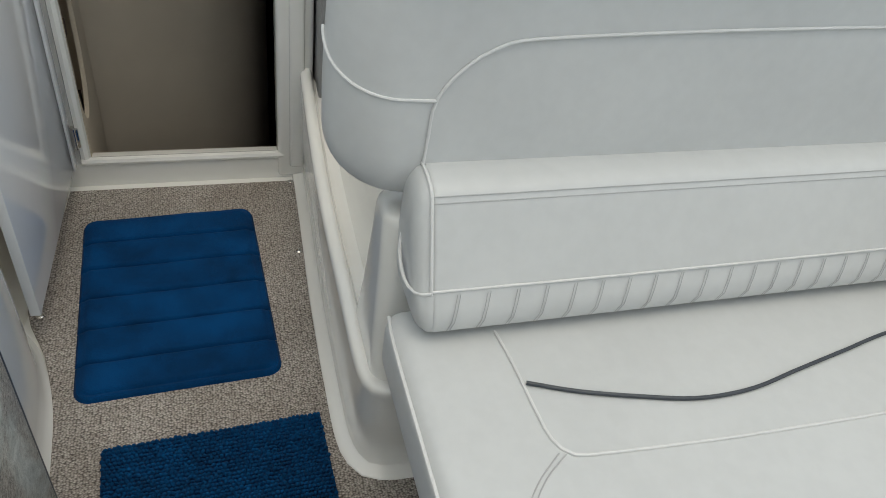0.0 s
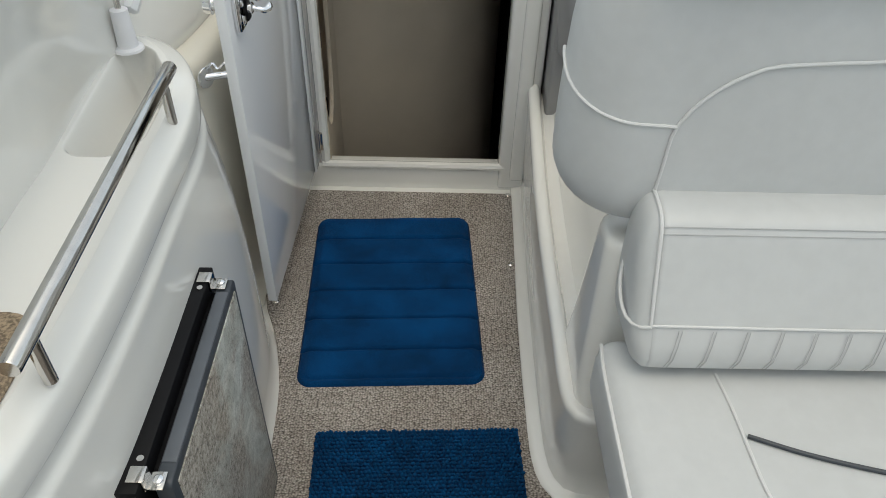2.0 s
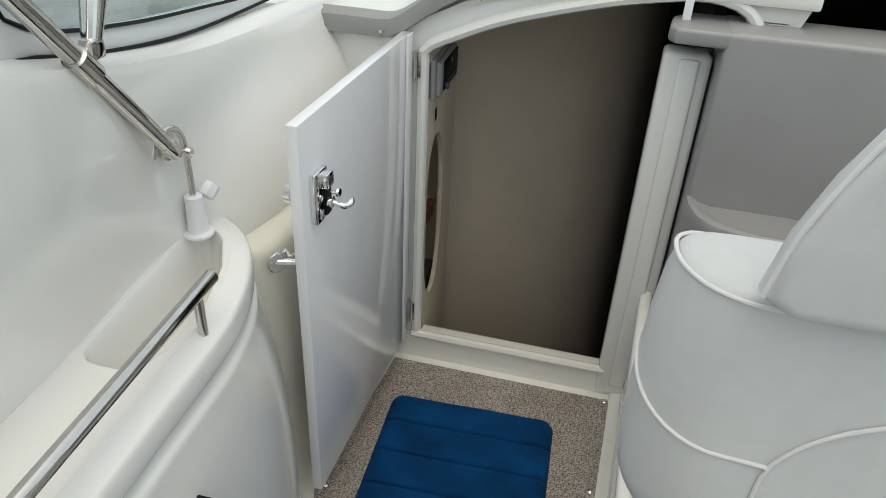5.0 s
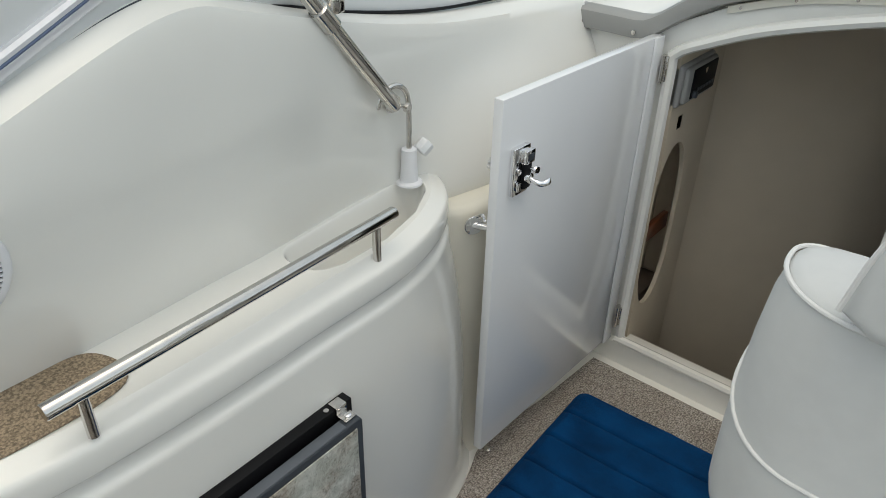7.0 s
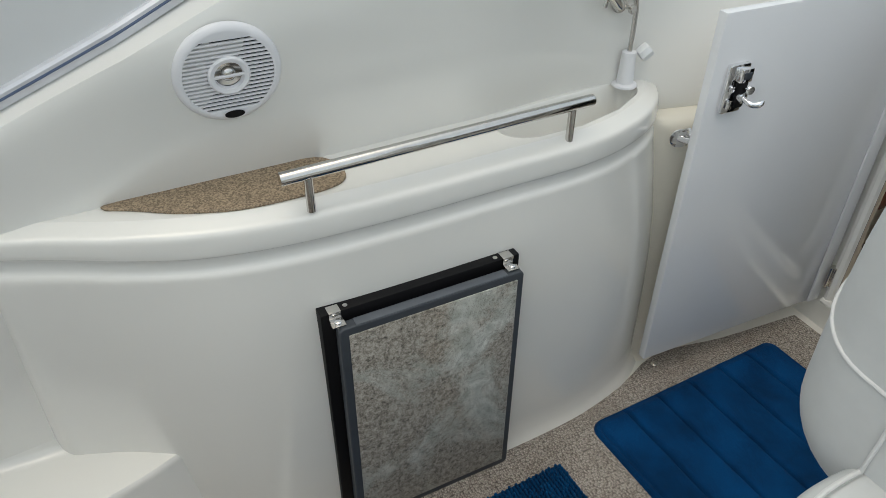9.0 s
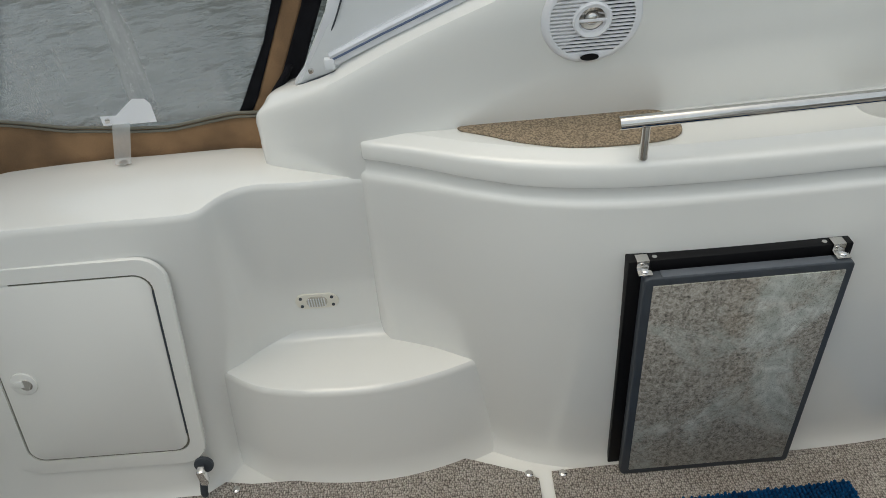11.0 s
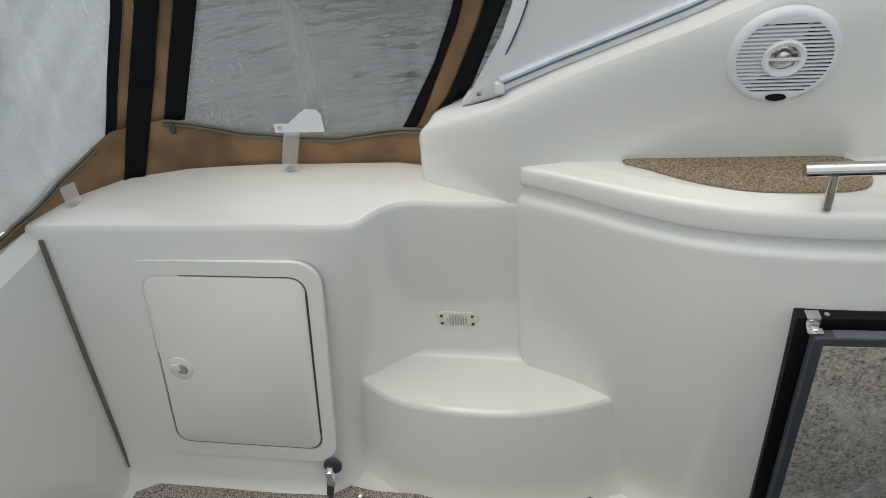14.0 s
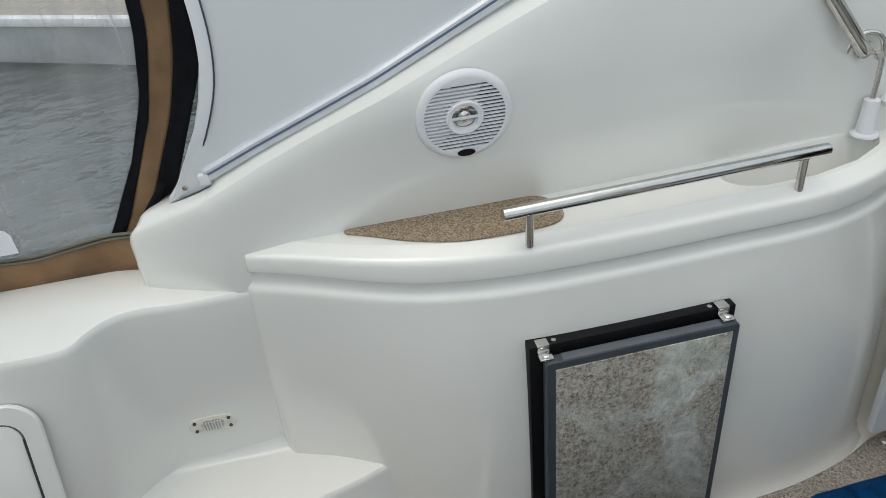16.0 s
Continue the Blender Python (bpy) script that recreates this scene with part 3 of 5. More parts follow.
deck_line = cr([(-0.72, 0.95), (-0.25, 0.968), (-0.10, 0.968), (-0.05, 0.975), (0.03, 1.03), (0.12, 1.075), (0.30, 1.12), (0.48, 1.15), (0.62, 1.16), (1.2, 1.16), (2.0, 1.1)], 60)
ob = part("cabin_deck", grid([[(x, y, z + dz) for x, z in deck_line] for y, dz in ((0.02, -0.05), (0.02, -0.002), (0.03, 0.0), (0.8, 0.03), (2.6, 0.0))]), GEL)
thick(ob, 0.02)
tagged(ob, "white gelcoat foredeck over the cabin", "deck", kind="structure")
trim_line = cr([(-0.257, 0.945), (-0.16, 0.945), (-0.085, 0.946), (-0.045, 0.965), (0.03, 1.018), (0.12, 1.063), (0.30, 1.108), (0.48, 1.138), (0.62, 1.148), (0.80, 1.14)], 50)
capg = thing("deck_edge_moulding", "grey rubbery moulding along the deck edge", "moulding", kind="structure")
rows = []
for oy, oz in ((0.03, 0.026), (-0.012, 0.026), (-0.022, 0.020), (-0.026, 0.0), (-0.024, -0.020), (0.0, -0.026)):
    rows.append([(x, oy, z + oz) for x, z in trim_line])
part("strip", grid(rows), CAPGREY, capg)
for x in (-0.235, -0.095):
    part("screw", moved(disc(0.006, 0.003, 0.001, 14), facing((x, -0.026, 0.938), (0, -1, 0))), STEEL, capg)
ph = thing("piano_hinge", "cream painted hinge strip above the arch", "hinge")
hp = cr([(0.10, 1.02), (0.25, 1.065), (0.45, 1.095)], 14)
part("leaf", grid([[(x, -0.002, z - 0.009) for x, z in hp], [(x, -0.008, z - 0.008) for x, z in hp], [(x, -0.008, z + 0.008) for x, z in hp], [(x, -0.002, z + 0.009) for x, z in hp]]), CREAM, ph)
for k in (1, 5, 9, 12):
    part("screw", moved(disc(0.0035, 0.002, 0, 10), facing((hp[k][0], -0.008, hp[k][1]), (0, -1, 0))), STEEL, ph)
slide = thing("entrance_hatch", "white sliding hatch edge with a hanging strap", "hatch")
part("flap", box((0.538, -0.02, 1.072), (0.80, 0.5, 1.10), 0.006), GEL, slide)
part("strap", box((0.545, -0.026, 1.0), (0.562, -0.021, 1.085), 0.001), WPLAST, slide, "white strap")
part("snap", moved(disc(0.006, 0.003, 0.001, 14), facing((0.5535, -0.026, 1.01), (0, -1, 0))), STEEL, slide)

# ---- grey helm pod ----
pod = thing("helm_pod", "grey moulded helm pod with a scooped shelf", "dashboard", kind="structure")
part("back", box((0.630, -0.100, 0.25), (1.93, 0.06, 1.036), 0.012, 3), GREY, pod)
nose = [(0.522, -0.075), (0.535, -0.096), (0.60, -0.0985), (0.66, -0.0985), (0.66, 0.05), (0.56, 0.05), (0.528, 0.0)]
part("brow", prism(nose, 1.002, 1.034, "z", 0.008, 3), GREY, pod)
sh = cr([(0.626, -0.085), (0.628, -0.13), (0.655, -0.20), (0.72, -0.235), (0.85, -0.245), (1.93, -0.245)], 30)
rows = [[(x + dx, min(y + dy, -0.09), z) for x, y in sh] for dx, dy, z in ((0.012, 0.03, 0.50), (0.004, 0.01, 0.62), (0.0, 0.0, 0.668), (0.003, 0.003, 0.678), (0.009, 0.010, 0.682), (0.016, 0.018, 0.680), (0.024, 0.028, 0.672), (0.04, 0.05, 0.666))]
rows.append([(x + 0.05, -0.092, 0.664) for x, y in sh])
part("shelf", grid(rows), GREY, pod)
stan = thing("rail_stanchion", "stainless stanchion on a square base plate", "stanchion")
part("base_plate", box((0.685, 0.0, 1.036), (0.755, 0.055, 1.042), 0.002), STEEL, stan)
part("post", tube([(0.72, 0.028, 1.038), (0.73, 0.031, 1.2), (0.745, 0.036, 1.5)], 0.012, 16), STEEL, stan)

# ---- open cabin door ----
H0, H1 = Vector((-0.038, -0.02, 0)), Vector((-0.056, -0.602, 0))
ang = math.atan2(H1.y - H0.y, H1.x - H0.x)
DL = (H1 - H0).length
DOOR = Matrix.Translation(H0) @ Matrix.Rotation(ang, 4, "Z")
door = thing("cabin_door", "glossy white acrylic cabin door standing open against the side", "door")


def on_door(bm):
    return moved(bm, DOOR)


part("leaf", on_door(box((0.0, -0.011, 0.075), (DL, 0.011, 0.945), 0.003)), ACRYL, door)
part("hinge_stile", on_door(box((-0.004, 0.011, 0.075), (0.035, 0.017, 0.945), 0.002)), ACRYL, door)
lk = DL - 0.052
latch = part("latch_plate", on_door(box((lk - 0.028, 0.011, 0.745), (lk + 0.022, 0.024, 0.845), 0.004)), CHROME, door, "chrome latch plate")
part("bolt_block", on_door(box((lk - 0.022, 0.024, 0.758), (lk + 0.002, 0.034, 0.838), 0.004)), DARK, latch, "black latch body")
part("rim_plate", on_door(box((lk - 0.024, 0.022, 0.812), (lk + 0.004, 0.038, 0.840), 0.003)), CHROME, latch)
part("inset", on_door(box((lk - 0.019, 0.038, 0.819), (lk - 0.001, 0.0395, 0.833), 0.001)), SLATE, latch)
part("catch", on_door(box((lk + 0.003, 0.024, 0.756), (lk + 0.016, 0.031, 0.776), 0.003)), CHROME, latch)
part("catch", on_door(box((lk + 0.003, 0.024, 0.790), (lk + 0.016, 0.030, 0.804), 0.003)), CHROME, latch)
part("boss", on_door(tube([(lk - 0.010, 0.03, 0.782), (lk - 0.010, 0.040, 0.782), (lk - 0.010, 0.042, 0.782)], [0.011, 0.011, 0.008], 18)), CHROME, latch)
part("lever", on_door(tube(cr([(lk - 0.010, 0.036, 0.782), (lk - 0.011, 0.050, 0.779), (lk - 0.014, 0.060, 0.776), (lk - 0.026, 0.066, 0.777), (lk - 0.036, 0.067, 0.783)], 18), [0.0055] * 6 + [0.006] * 6 + [0.0068, 0.007, 0.0068, 0.006, 0.0045, 0.002], 12)), CHROME, latch)
part("thumb_turn", on_door(tube([(lk - 0.012, 0.034, 0.802), (lk - 0.012, 0.048, 0.802), (lk - 0.012, 0.049, 0.802), (lk - 0.012, 0.053, 0.802)], [0.0035, 0.0035, 0.009, 0.008], 14)), CHROME, latch)
part("knob", on_door(tube([(lk, -0.011, 0.79), (lk, -0.016, 0.79), (lk, -0.017, 0.79), (lk, -0.03, 0.79), (lk, -0.031, 0.79), (lk, -0.044, 0.79), (lk, -0.048, 0.79)], [0.023, 0.022, 0.013, 0.013, 0.019, 0.017, 0.012], 24)), CHROME, door, "round chrome outside knob")
for z in (0.87, 0.16):
    h = part("hinge", box((-0.022, -0.022, z - 0.03), (-0.002, -0.004, z + 0.03), 0.002), STEEL, door, "small steel hinge")
    part("pin", tube([(-0.012, -0.026, z - 0.032), (-0.012, -0.026, z + 0.032)], 0.005, 10), STEEL, h)
stop = thing("door_holder", "chrome door holder with a chain on the side panel", "holder")
part("flange", moved(disc(0.021, 0.006), facing((-0.118, -0.575, 0.655), (0.85, -0.5, 0))), CHROME, stop)
part("arm", tube([(-0.118, -0.575, 0.655), (-0.085, -0.565, 0.655), (-0.066, -0.56, 0.655)], [0.008, 0.007, 0.010], 12), CHROME, stop)
part("chain", tube(cr([(-0.115, -0.575, 0.672), (-0.10, -0.57, 0.682), (-0.09, -0.572, 0.672), (-0.075, -0.565, 0.682), (-0.062, -0.56, 0.67)], 24), 0.003, 6), CHROME, stop)

# ---- fridge in the console ----
fridge = thing("fridge", "built-in fridge with black frame and stone-look door panel", "fridge")
FR = Matrix.Translation((0.004, -1.405, 0.0)) @ Matrix.Rotation(radians(90.8), 4, "Z")
W_F, H_F = 0.372, 0.555


def on_fridge(bm):
    return moved(bm, FR)


# x runs along the front, y points into the console
part("surround", on_fridge(box((-0.006, 0.008, 0.006), (W_F + 0.008, 0.036, H_F + 0.016), 0.002)), DARK, fridge)
fd = part("door", on_fridge(prism(rounded(0.014, 0.004, W_F, H_F + 0.002, 0.010), -0.024, -0.002, "y", 0.003)), SLATE, fridge, "dark grey door rim")
part("panel", on_fridge(box((0.030, -0.0262, 0.022), (W_F - 0.014, -0.018, H_F - 0.014), 0.001)), STONE, fd, "mottled grey-beige stone laminate panel")
part("seal", on_fridge(box((0.03, -0.004, 0.02), (W_F - 0.02, 0.010, H_F - 0.012), 0.002)), DARK, fridge)
part("top_strip", on_fridge(box((0.045, -0.0225, H_F + 0.0005), (W_F - 0.034, -0.004, H_F + 0.0035), 0.001)), RIM, fd, "lighter grey strip along the door top")
for x0, side in ((0.006, 1), (W_F - 0.030, -1)):
    hg = part("hinge", on_fridge(box((x0, -0.017, H_F + 0.0035), (x0 + 0.024, 0.006, H_F + 0.0065), 0.001)), STEEL, fridge, "steel hinge bracket")
    part("upright", on_fridge(box((x0 + 0.001, 0.004, H_F - 0.002), (x0 + 0.023, 0.0075, H_F + 0.019), 0.001)), STEEL, hg)
    part("top_tab", on_fridge(box((x0 + 0.001, 0.004, H_F + 0.0165), (x0 + 0.023, 0.024, H_F + 0.0195), 0.001)), STEEL, hg)
    part("pin", on_fridge(tube([(x0 + 0.012, -0.009, H_F), (x0 + 0.012, -0.009, H_F + 0.010), (x0 + 0.012, -0.009, H_F + 0.0115)], [0.0062, 0.0062, 0.004], 12)), CHROME, hg)
    part("screw", on_fridge(tube([(x0 + 0.012 + 0.022 * side, 0.016, H_F + 0.015), (x0 + 0.012 + 0.022 * side, 0.016, H_F + 0.0185)], 0.0045, 10)), STEEL, hg)

# ---- hand rail on the shelf ----
rail = thing("hand_rail", "brushed stainless steel grab rail on two posts", "rail")
ra, rb = Vector((-0.047, -1.436, 0.818)), Vector((-0.068, -0.858, 0.820))
part("bar", tube([ra, ra + (rb - ra) * 0.003, rb - (rb - ra) * 0.003, rb], [0.0098, 0.0108, 0.0108, 0.0098], 24), STEEL, rail)
for f in (0.075, 0.925):
    q = ra + (rb - ra) * f
    part("post", tube([(q.x, q.y, 0.750), (q.x, q.y, 0.815)], 0.0072, 16), STEEL, rail)

# ---- faucet ----
fx, fy = -0.205, -0.672
fct = thing("faucet", "white plastic tap with a bent steel spout", "faucet")
part("base", tube([(fx, fy, 0.757), (fx, fy, 0.761), (fx, fy, 0.764), (fx, fy, 0.80), (fx, fy, 0.828), (fx, fy, 0.83)], [0.026, 0.025, 0.0175, 0.0155, 0.0145, 0.010], 24), WPLAST, fct)
part("spout", tube(cr([(fx, fy, 0.825), (fx, fy, 0.88), (fx - 0.001, fy - 0.003, 0.93), (fx - 0.003, fy - 0.018, 0.953), (fx - 0.005, fy - 0.042, 0.958), (fx - 0.008, fy - 0.064, 0.945), (fx - 0.009, fy - 0.072, 0.925)], 30), 0.0052, 12), STEEL, fct, "bent stainless spout")
part("knob", moved(disc(0.016, 0.026, 0.004, 8), facing((fx + 0.008, fy + 0.020, 0.818), (0.2, 0.75, 0.65))), CLEARP, fct, "faceted clear knob")

# ---- speaker ----
spk = thing("speaker", "round white slotted speaker in the side wall", "speaker")
SP = facing((-0.1575, -1.4645, 0.949), (1, 0.0, -0.16))
R = 0.0795


def on_speaker(bm):
    return moved(bm, SP)


prof = [(R, 0.0), (R, 0.004), (R - 0.003, 0.008), (R - 0.009, 0.011), (R - 0.013, 0.0105)]
part("rim", on_speaker(grid([[(r * math.cos(a), r * math.sin(a), z) for a in np.linspace(0, 2 * math.pi, 48, endpoint=False)] for r, z in prof], True)), WPLAST, spk)
part("backing", on_speaker(disc(R - 0.006, 0.0025, 0)), DARK, spk)
# z of the plate points out; its x and y lie in the wall
sx = SP.to_3x3() @ Vector((1, 0, 0))
horizontal_is_x = abs(sx.z) < 0.5
rg = R - 0.012
nb = 21
for k in range(nb):
    v = -rg + (k + 0.5) * 2 * rg / nb
    half = math.sqrt(max(0, rg * rg - v * v)) + 0.002
    spans = [(-half, half)]
    if abs(v) < 0.030:
        c = math.sqrt(0.030 ** 2 - v * v)
        spans = [(-half, -c), (c, half)]
    for a, b in spans:
        lo, hi = (a, v - 0.0015, 0.0072), (b, v + 0.0015, 0.0105)
        if not horizontal_is_x:
            lo, hi = (v - 0.0015, a, 0.0072), (v + 0.0015, b, 0.0105)
        part("slat", on_speaker(box(lo, hi, 0)), WPLAST, spk, smooth=False)
for v in (-rg, rg):
    cap_pts = [(rg * 1.03 * math.cos(a), rg * 1.03 * math.sin(a)) for a in np.linspace(radians(58), radians(122), 14)]
    if v < 0:
        cap_pts = [(-a, -b) for a, b in cap_pts]
    if not horizontal_is_x:
        cap_pts = [(b, a) for a, b in cap_pts]
    part("grille_end", on_speaker(prism(cap_pts, 0.004, 0.0108, "z")), WPLAST, spk)
ring = [(0.031, 0.004), (0.031, 0.012), (0.028, 0.0145), (0.022, 0.013), (0.020, 0.006)]
part("tweeter_ring", on_speaker(grid([[(r * math.cos(a), r * math.sin(a), z) for a in np.linspace(0, 2 * math.pi, 36, endpoint=False)] for r, z in ring], True)), WPLAST, spk)
part("tweeter", on_speaker(grid([[(r * math.cos(a), r * math.sin(a), z) for a in np.linspace(0, 2 * math.pi, 24, endpoint=False)] for r, z in ((0.021, 0.005), (0.012, 0.004), (0.010, 0.009), (0.005, 0.012), (0.0005, 0.0125))], True)), STEEL, spk, "silver tweeter dome")
bar_lo, bar_hi = ((-0.022, -0.002, 0.010), (0.022, 0.002, 0.0135))
if not horizontal_is_x:
    bar_lo, bar_hi = ((-0.002, -0.022, 0.010), (0.002, 0.022, 0.0135))
part("tweeter_bar", on_speaker(box(bar_lo, bar_hi, 0.0005)), WPLAST, spk)
bd = part("badge", moved(disc(1.0, 0.0015, 0), Matrix.Translation((-0.1552, -1.4645, 0.883)) @ Matrix.Rotation(radians(99), 4, "Y") @ Matrix.Diagonal((0.006, 0.015, 1, 1))), DARK, spk, "dark oval badge")

# ---- bath mats ----
def plush_mat(name, cx, cy, w, l, turn, label):
    """A quilted foam mat with rounded corners."""
    nx, ny, r = 72, 210, 0.035
    rows_ = []
    grooves = [-0.5 + k / 6 for k in range(1, 6)]
    for j in range(ny + 1):
        v = -0.5 + j / ny
        row = []
        for i in range(nx + 1):
            u = -0.5 + i / nx
            x, y = u * w, v * l
            ax, ay = abs(x) - (w / 2 - r), abs(y) - (l / 2 - r)
            if ax > 0 and ay > 0:
                k = max(ax, ay) / math.hypot(ax, ay)
                x, y = math.copysign(w / 2 - r + ax * k, x), math.copysign(l / 2 - r + ay * k, y)
            edge_d = min(w / 2 - abs(u * w), l / 2 - abs(v * l))
            z = 0.018 * min(1, (edge_d / 0.018)) ** 0.5 if edge_d > 0 else 0
            for g in grooves:
                z -= 0.011 * math.exp(-(((v - g) * l) / 0.0042) ** 2)
            z -= 0.006 * math.exp(-((edge_d - 0.015) / 0.004) ** 2)
            z += 0.0014 * noise.noise((x * 25, y * 25, cx)) + 0.0016 * noise.noise((x * 9, y * 14, cx + 4))
            row.append((x, y, max(z, 0.0) + 0.004))
        rows_.append(row)
    ob_ = part(name, moved(grid(rows_), pose(cx, cy, 0, 0, 0, turn)), BLUE)
    return tagged(ob_, label, "bath mat")


plush_mat("bath_mat", 0.227, -0.492, 0.435, 0.612, 2.4, "royal blue quilted plush bath mat on the carpet")


def chenille_mat(cx, cy, w, l, turn):
    base_ = thing("chenille_mat", "dark blue chenille bath mat of small soft nubs", "bath mat")
    part("backing", moved(box((-w / 2, -l / 2, 0.004), (w / 2, l / 2, 0.010), 0.002), pose(cx, cy, 0, 0, 0, turn)), BLUE2, base_)
    tmp = bmesh.new()
    bmesh.ops.create_icosphere(tmp, subdivisions=2, radius=1)
    tmp.verts.ensure_lookup_table()
    uv = np.array([v.co[:] for v in tmp.verts])
    uf = np.array([[v.index for v in f.verts] for f in tmp.faces])
    tmp.free()
    pitch = 0.0088
    rng = np.random.default_rng(4)
    vs, fs, k = [], [], 0
    m = np.array(pose(cx, cy, 0, 0, 0, turn))
    for j in range(int(l / pitch)):
        for i in range(int(w / pitch)):
            c = np.array([-w / 2 + pitch * (i + 0.5 + 0.5 * (j % 2) * 0.8), -l / 2 + pitch * (j + 0.5), 0.014]) + rng.normal(0, 0.0003, 3)
            p = uv * np.array([0.0050, 0.0036, 0.0080]) * rng.uniform(0.9, 1.1) + c
            p[:, 0] += (p[:, 2] - 0.012) * rng.normal(0, 0.12)
            p[:, 1] += (p[:, 2] - 0.012) * rng.normal(0, 0.12)
            vs.append(p @ m[:3, :3].T + m[:3, 3])
            fs.append(uf + k)
            k += len(uv)
    me = bpy.data.meshes.new("pile")
    me.from_pydata(np.concatenate(vs).tolist(), [], np.concatenate(fs).tolist())
    me.polygons.foreach_set("use_smooth", [True] * len(me.polygons))
    me.materials.append(BLUE2)
    nub = new("pile", me)
    nub.parent = base_
    tagged(nub, kind="stuff")


chenille_mat(0.315, -1.222, 0.435, 0.60, 2.2)

# ---- seat pedestal ----
ped = thing("seat_pedestal", "white moulded gelcoat pedestal carrying the lounge seat", "pedestal", kind="structure")
foot = cr([(0.600, 0.0), (0.593, -0.2), (0.585, -0.4), (0.578, -0.6), (0.574, -0.85), (0.576, -0.98), (0.592, -1.04), (0.63, -1.066), (0.75, -1.07), (1.2, -1.07), (1.9, -1.07)], 90)
head = cr([(0.588, 0.0), (0.578, -0.2), (0.571, -0.4), (0.567, -0.6), (0.567, -0.85), (0.568, -1.0), (0.580, -1.055), (0.618, -1.082), (0.75, -1.082), (1.2, -1.082), (1.9, -1.082)], 90)
rim_z = np.interp(head[:, 1], [-1.08, -1.0, -0.6, -0.4, -0.2, 0], [0.270, 0.275, 0.298, 0.312, 0.338, 0.365])
scoop = np.clip((head[:, 1] + 1.05) / 0.10, 0, 1)


def outward(line):
    d = np.gradient(line, axis=0)
    d /= np.linalg.norm(d, axis=1)[:, None]
    return np.stack([d[:, 1], -d[:, 0]], 1)


nf, nh = outward(foot), outward(head)
rows = [[(x + a * o, y + b * o, z) for (x, y), (a, b) in zip(foot, nf)] for o, z in ((0.033, -0.006), (0.0325, 0.003), (0.030, 0.0065), (0.020, 0.0095), (0.008, 0.0115), (0.003, 0.0145), (0.0008, 0.021), (0.0, 0.035), (0.0, 0.07))]
for f in (0.35, 0.6, 0.8, 0.92):
    rows.append([(a[0] * (1 - f) + b[0] * f, a[1] * (1 - f) + b[1] * f, z * f) for a, b, z in zip(foot, head, rim_z)])
for o, dz in ((0.0, -0.012), (-0.002, -0.005), (-0.006, -0.001), (-0.012, 0.001), (-0.020, 0.001), (-0.026, -0.001), (-0.030, -0.006), (-0.033, -0.016), (-0.036, -0.032), (-0.042, -0.042)):
    rows.append([(x + a * o, y + b * o, z + (dz if o > -0.022 else dz * k)) for (x, y), (a, b), z, k in zip(head, nh, rim_z, scoop)])
for i, z0 in ((0.070, -0.036), (0.088, -0.01), (0.098, 0.06)):
    rows.append([(x + i, y, z + z0 * k) for (x, y), z, k in zip(head, rim_z, scoop)])
rows.append([(x + 0.105, y, 0.55) for (x, y) in head])
part("side", grid(rows), GEL, ped)
rows = []
for z, x0, y0, y1 in ((0.20, 0.586, -1.065, -0.84), (0.25, 0.589, -1.06, -0.85), (0.30, 0.592, -1.045, -0.86), (0.36, 0.595, -1.03, -0.87), (0.44, 0.598, -1.018, -0.88), (0.52, 0.601, -1.005, -0.888), (0.582, 0.603, -0.995, -0.893), (0.593, 0.605, -0.992, -0.895), (0.600, 0.611, -0.986, -0.90), (0.602, 0.622, -0.975, -0.91)):
    rows.append([(x, y, z) for x, y in rounded(x0, y0, 0.76, y1, 0.031, 8)])
bm = grid(rows, True)
bm.faces.new(list(bm.verts)[-len(rows[0]):])
part("post", bm, GEL, ped)

# ---- lounge seat ----
def cushion(name, outline, lo, hi, axis, bevel, material, parent):
    return part(name, prism(outline, lo, hi, axis, bevel, 5), material, parent)


seat = thing("lounge_seat", "white vinyl lounge seat cushion with welted seams", "seat")
XR = 1.75
part("cushion", box((0.597, -1.78, 0.33), (XR, -1.045, 0.462), 0.035, 5), VINYL, seat)
part("piping", tube(cr([(0.606, -1.06, 0.448), (0.601, -1.12, 0.446), (0.600, -1.3, 0.446), (0.600, -1.5, 0.446), (0.600, -1.74, 0.446)], 24), 0.0032, 8), PIPE, seat)
part("piping", tube(cr([(0.768, -1.13, 0.463), (0.775, -1.20, 0.4635), (0.779, -1.30, 0.4635), (0.785, -1.35, 0.4635), (0.805, -1.376, 0.4635), (0.84, -1.383, 0.4635), (1.07, -1.395, 0.4635), (1.36, -1.40, 0.4635), (XR - 0.03, -1.40, 0.4635)], 60), 0.0028, 8), PIPE, seat)
for o in (0.0, 0.010):
    part("stitching", tube(cr([(0.786 + o, -1.372 - o * 0.3, 0.4628), (0.74 + o, -1.41, 0.4628), (0.70 + o, -1.46, 0.4628), (0.66 + o, -1.53, 0.4628)], 20), 0.0012, 5), STITCH, seat)
bol = thing("bolster", "white vinyl bolster cushion with stitched ribs below", "cushion")
prof = cr([(-0.975, 0.50), (-0.962, 0.60), (-0.965, 0.69), (-0.985, 0.712), (-1.03, 0.714), (-1.062, 0.703), (-1.078, 0.67), (-1.10, 0.62), (-1.125, 0.563)], 26)
prof = [tuple(p) for p in prof] + [(-1.138, 0.535), (-1.145, 0.51), (-1.14, 0.488), (-1.12, 0.474), (-1.0, 0.472)]
cushion("body", prof, 0.645, XR, "x", 0.014, VINYL, bol)
cy, cz = -1.052, 0.592
rows = []
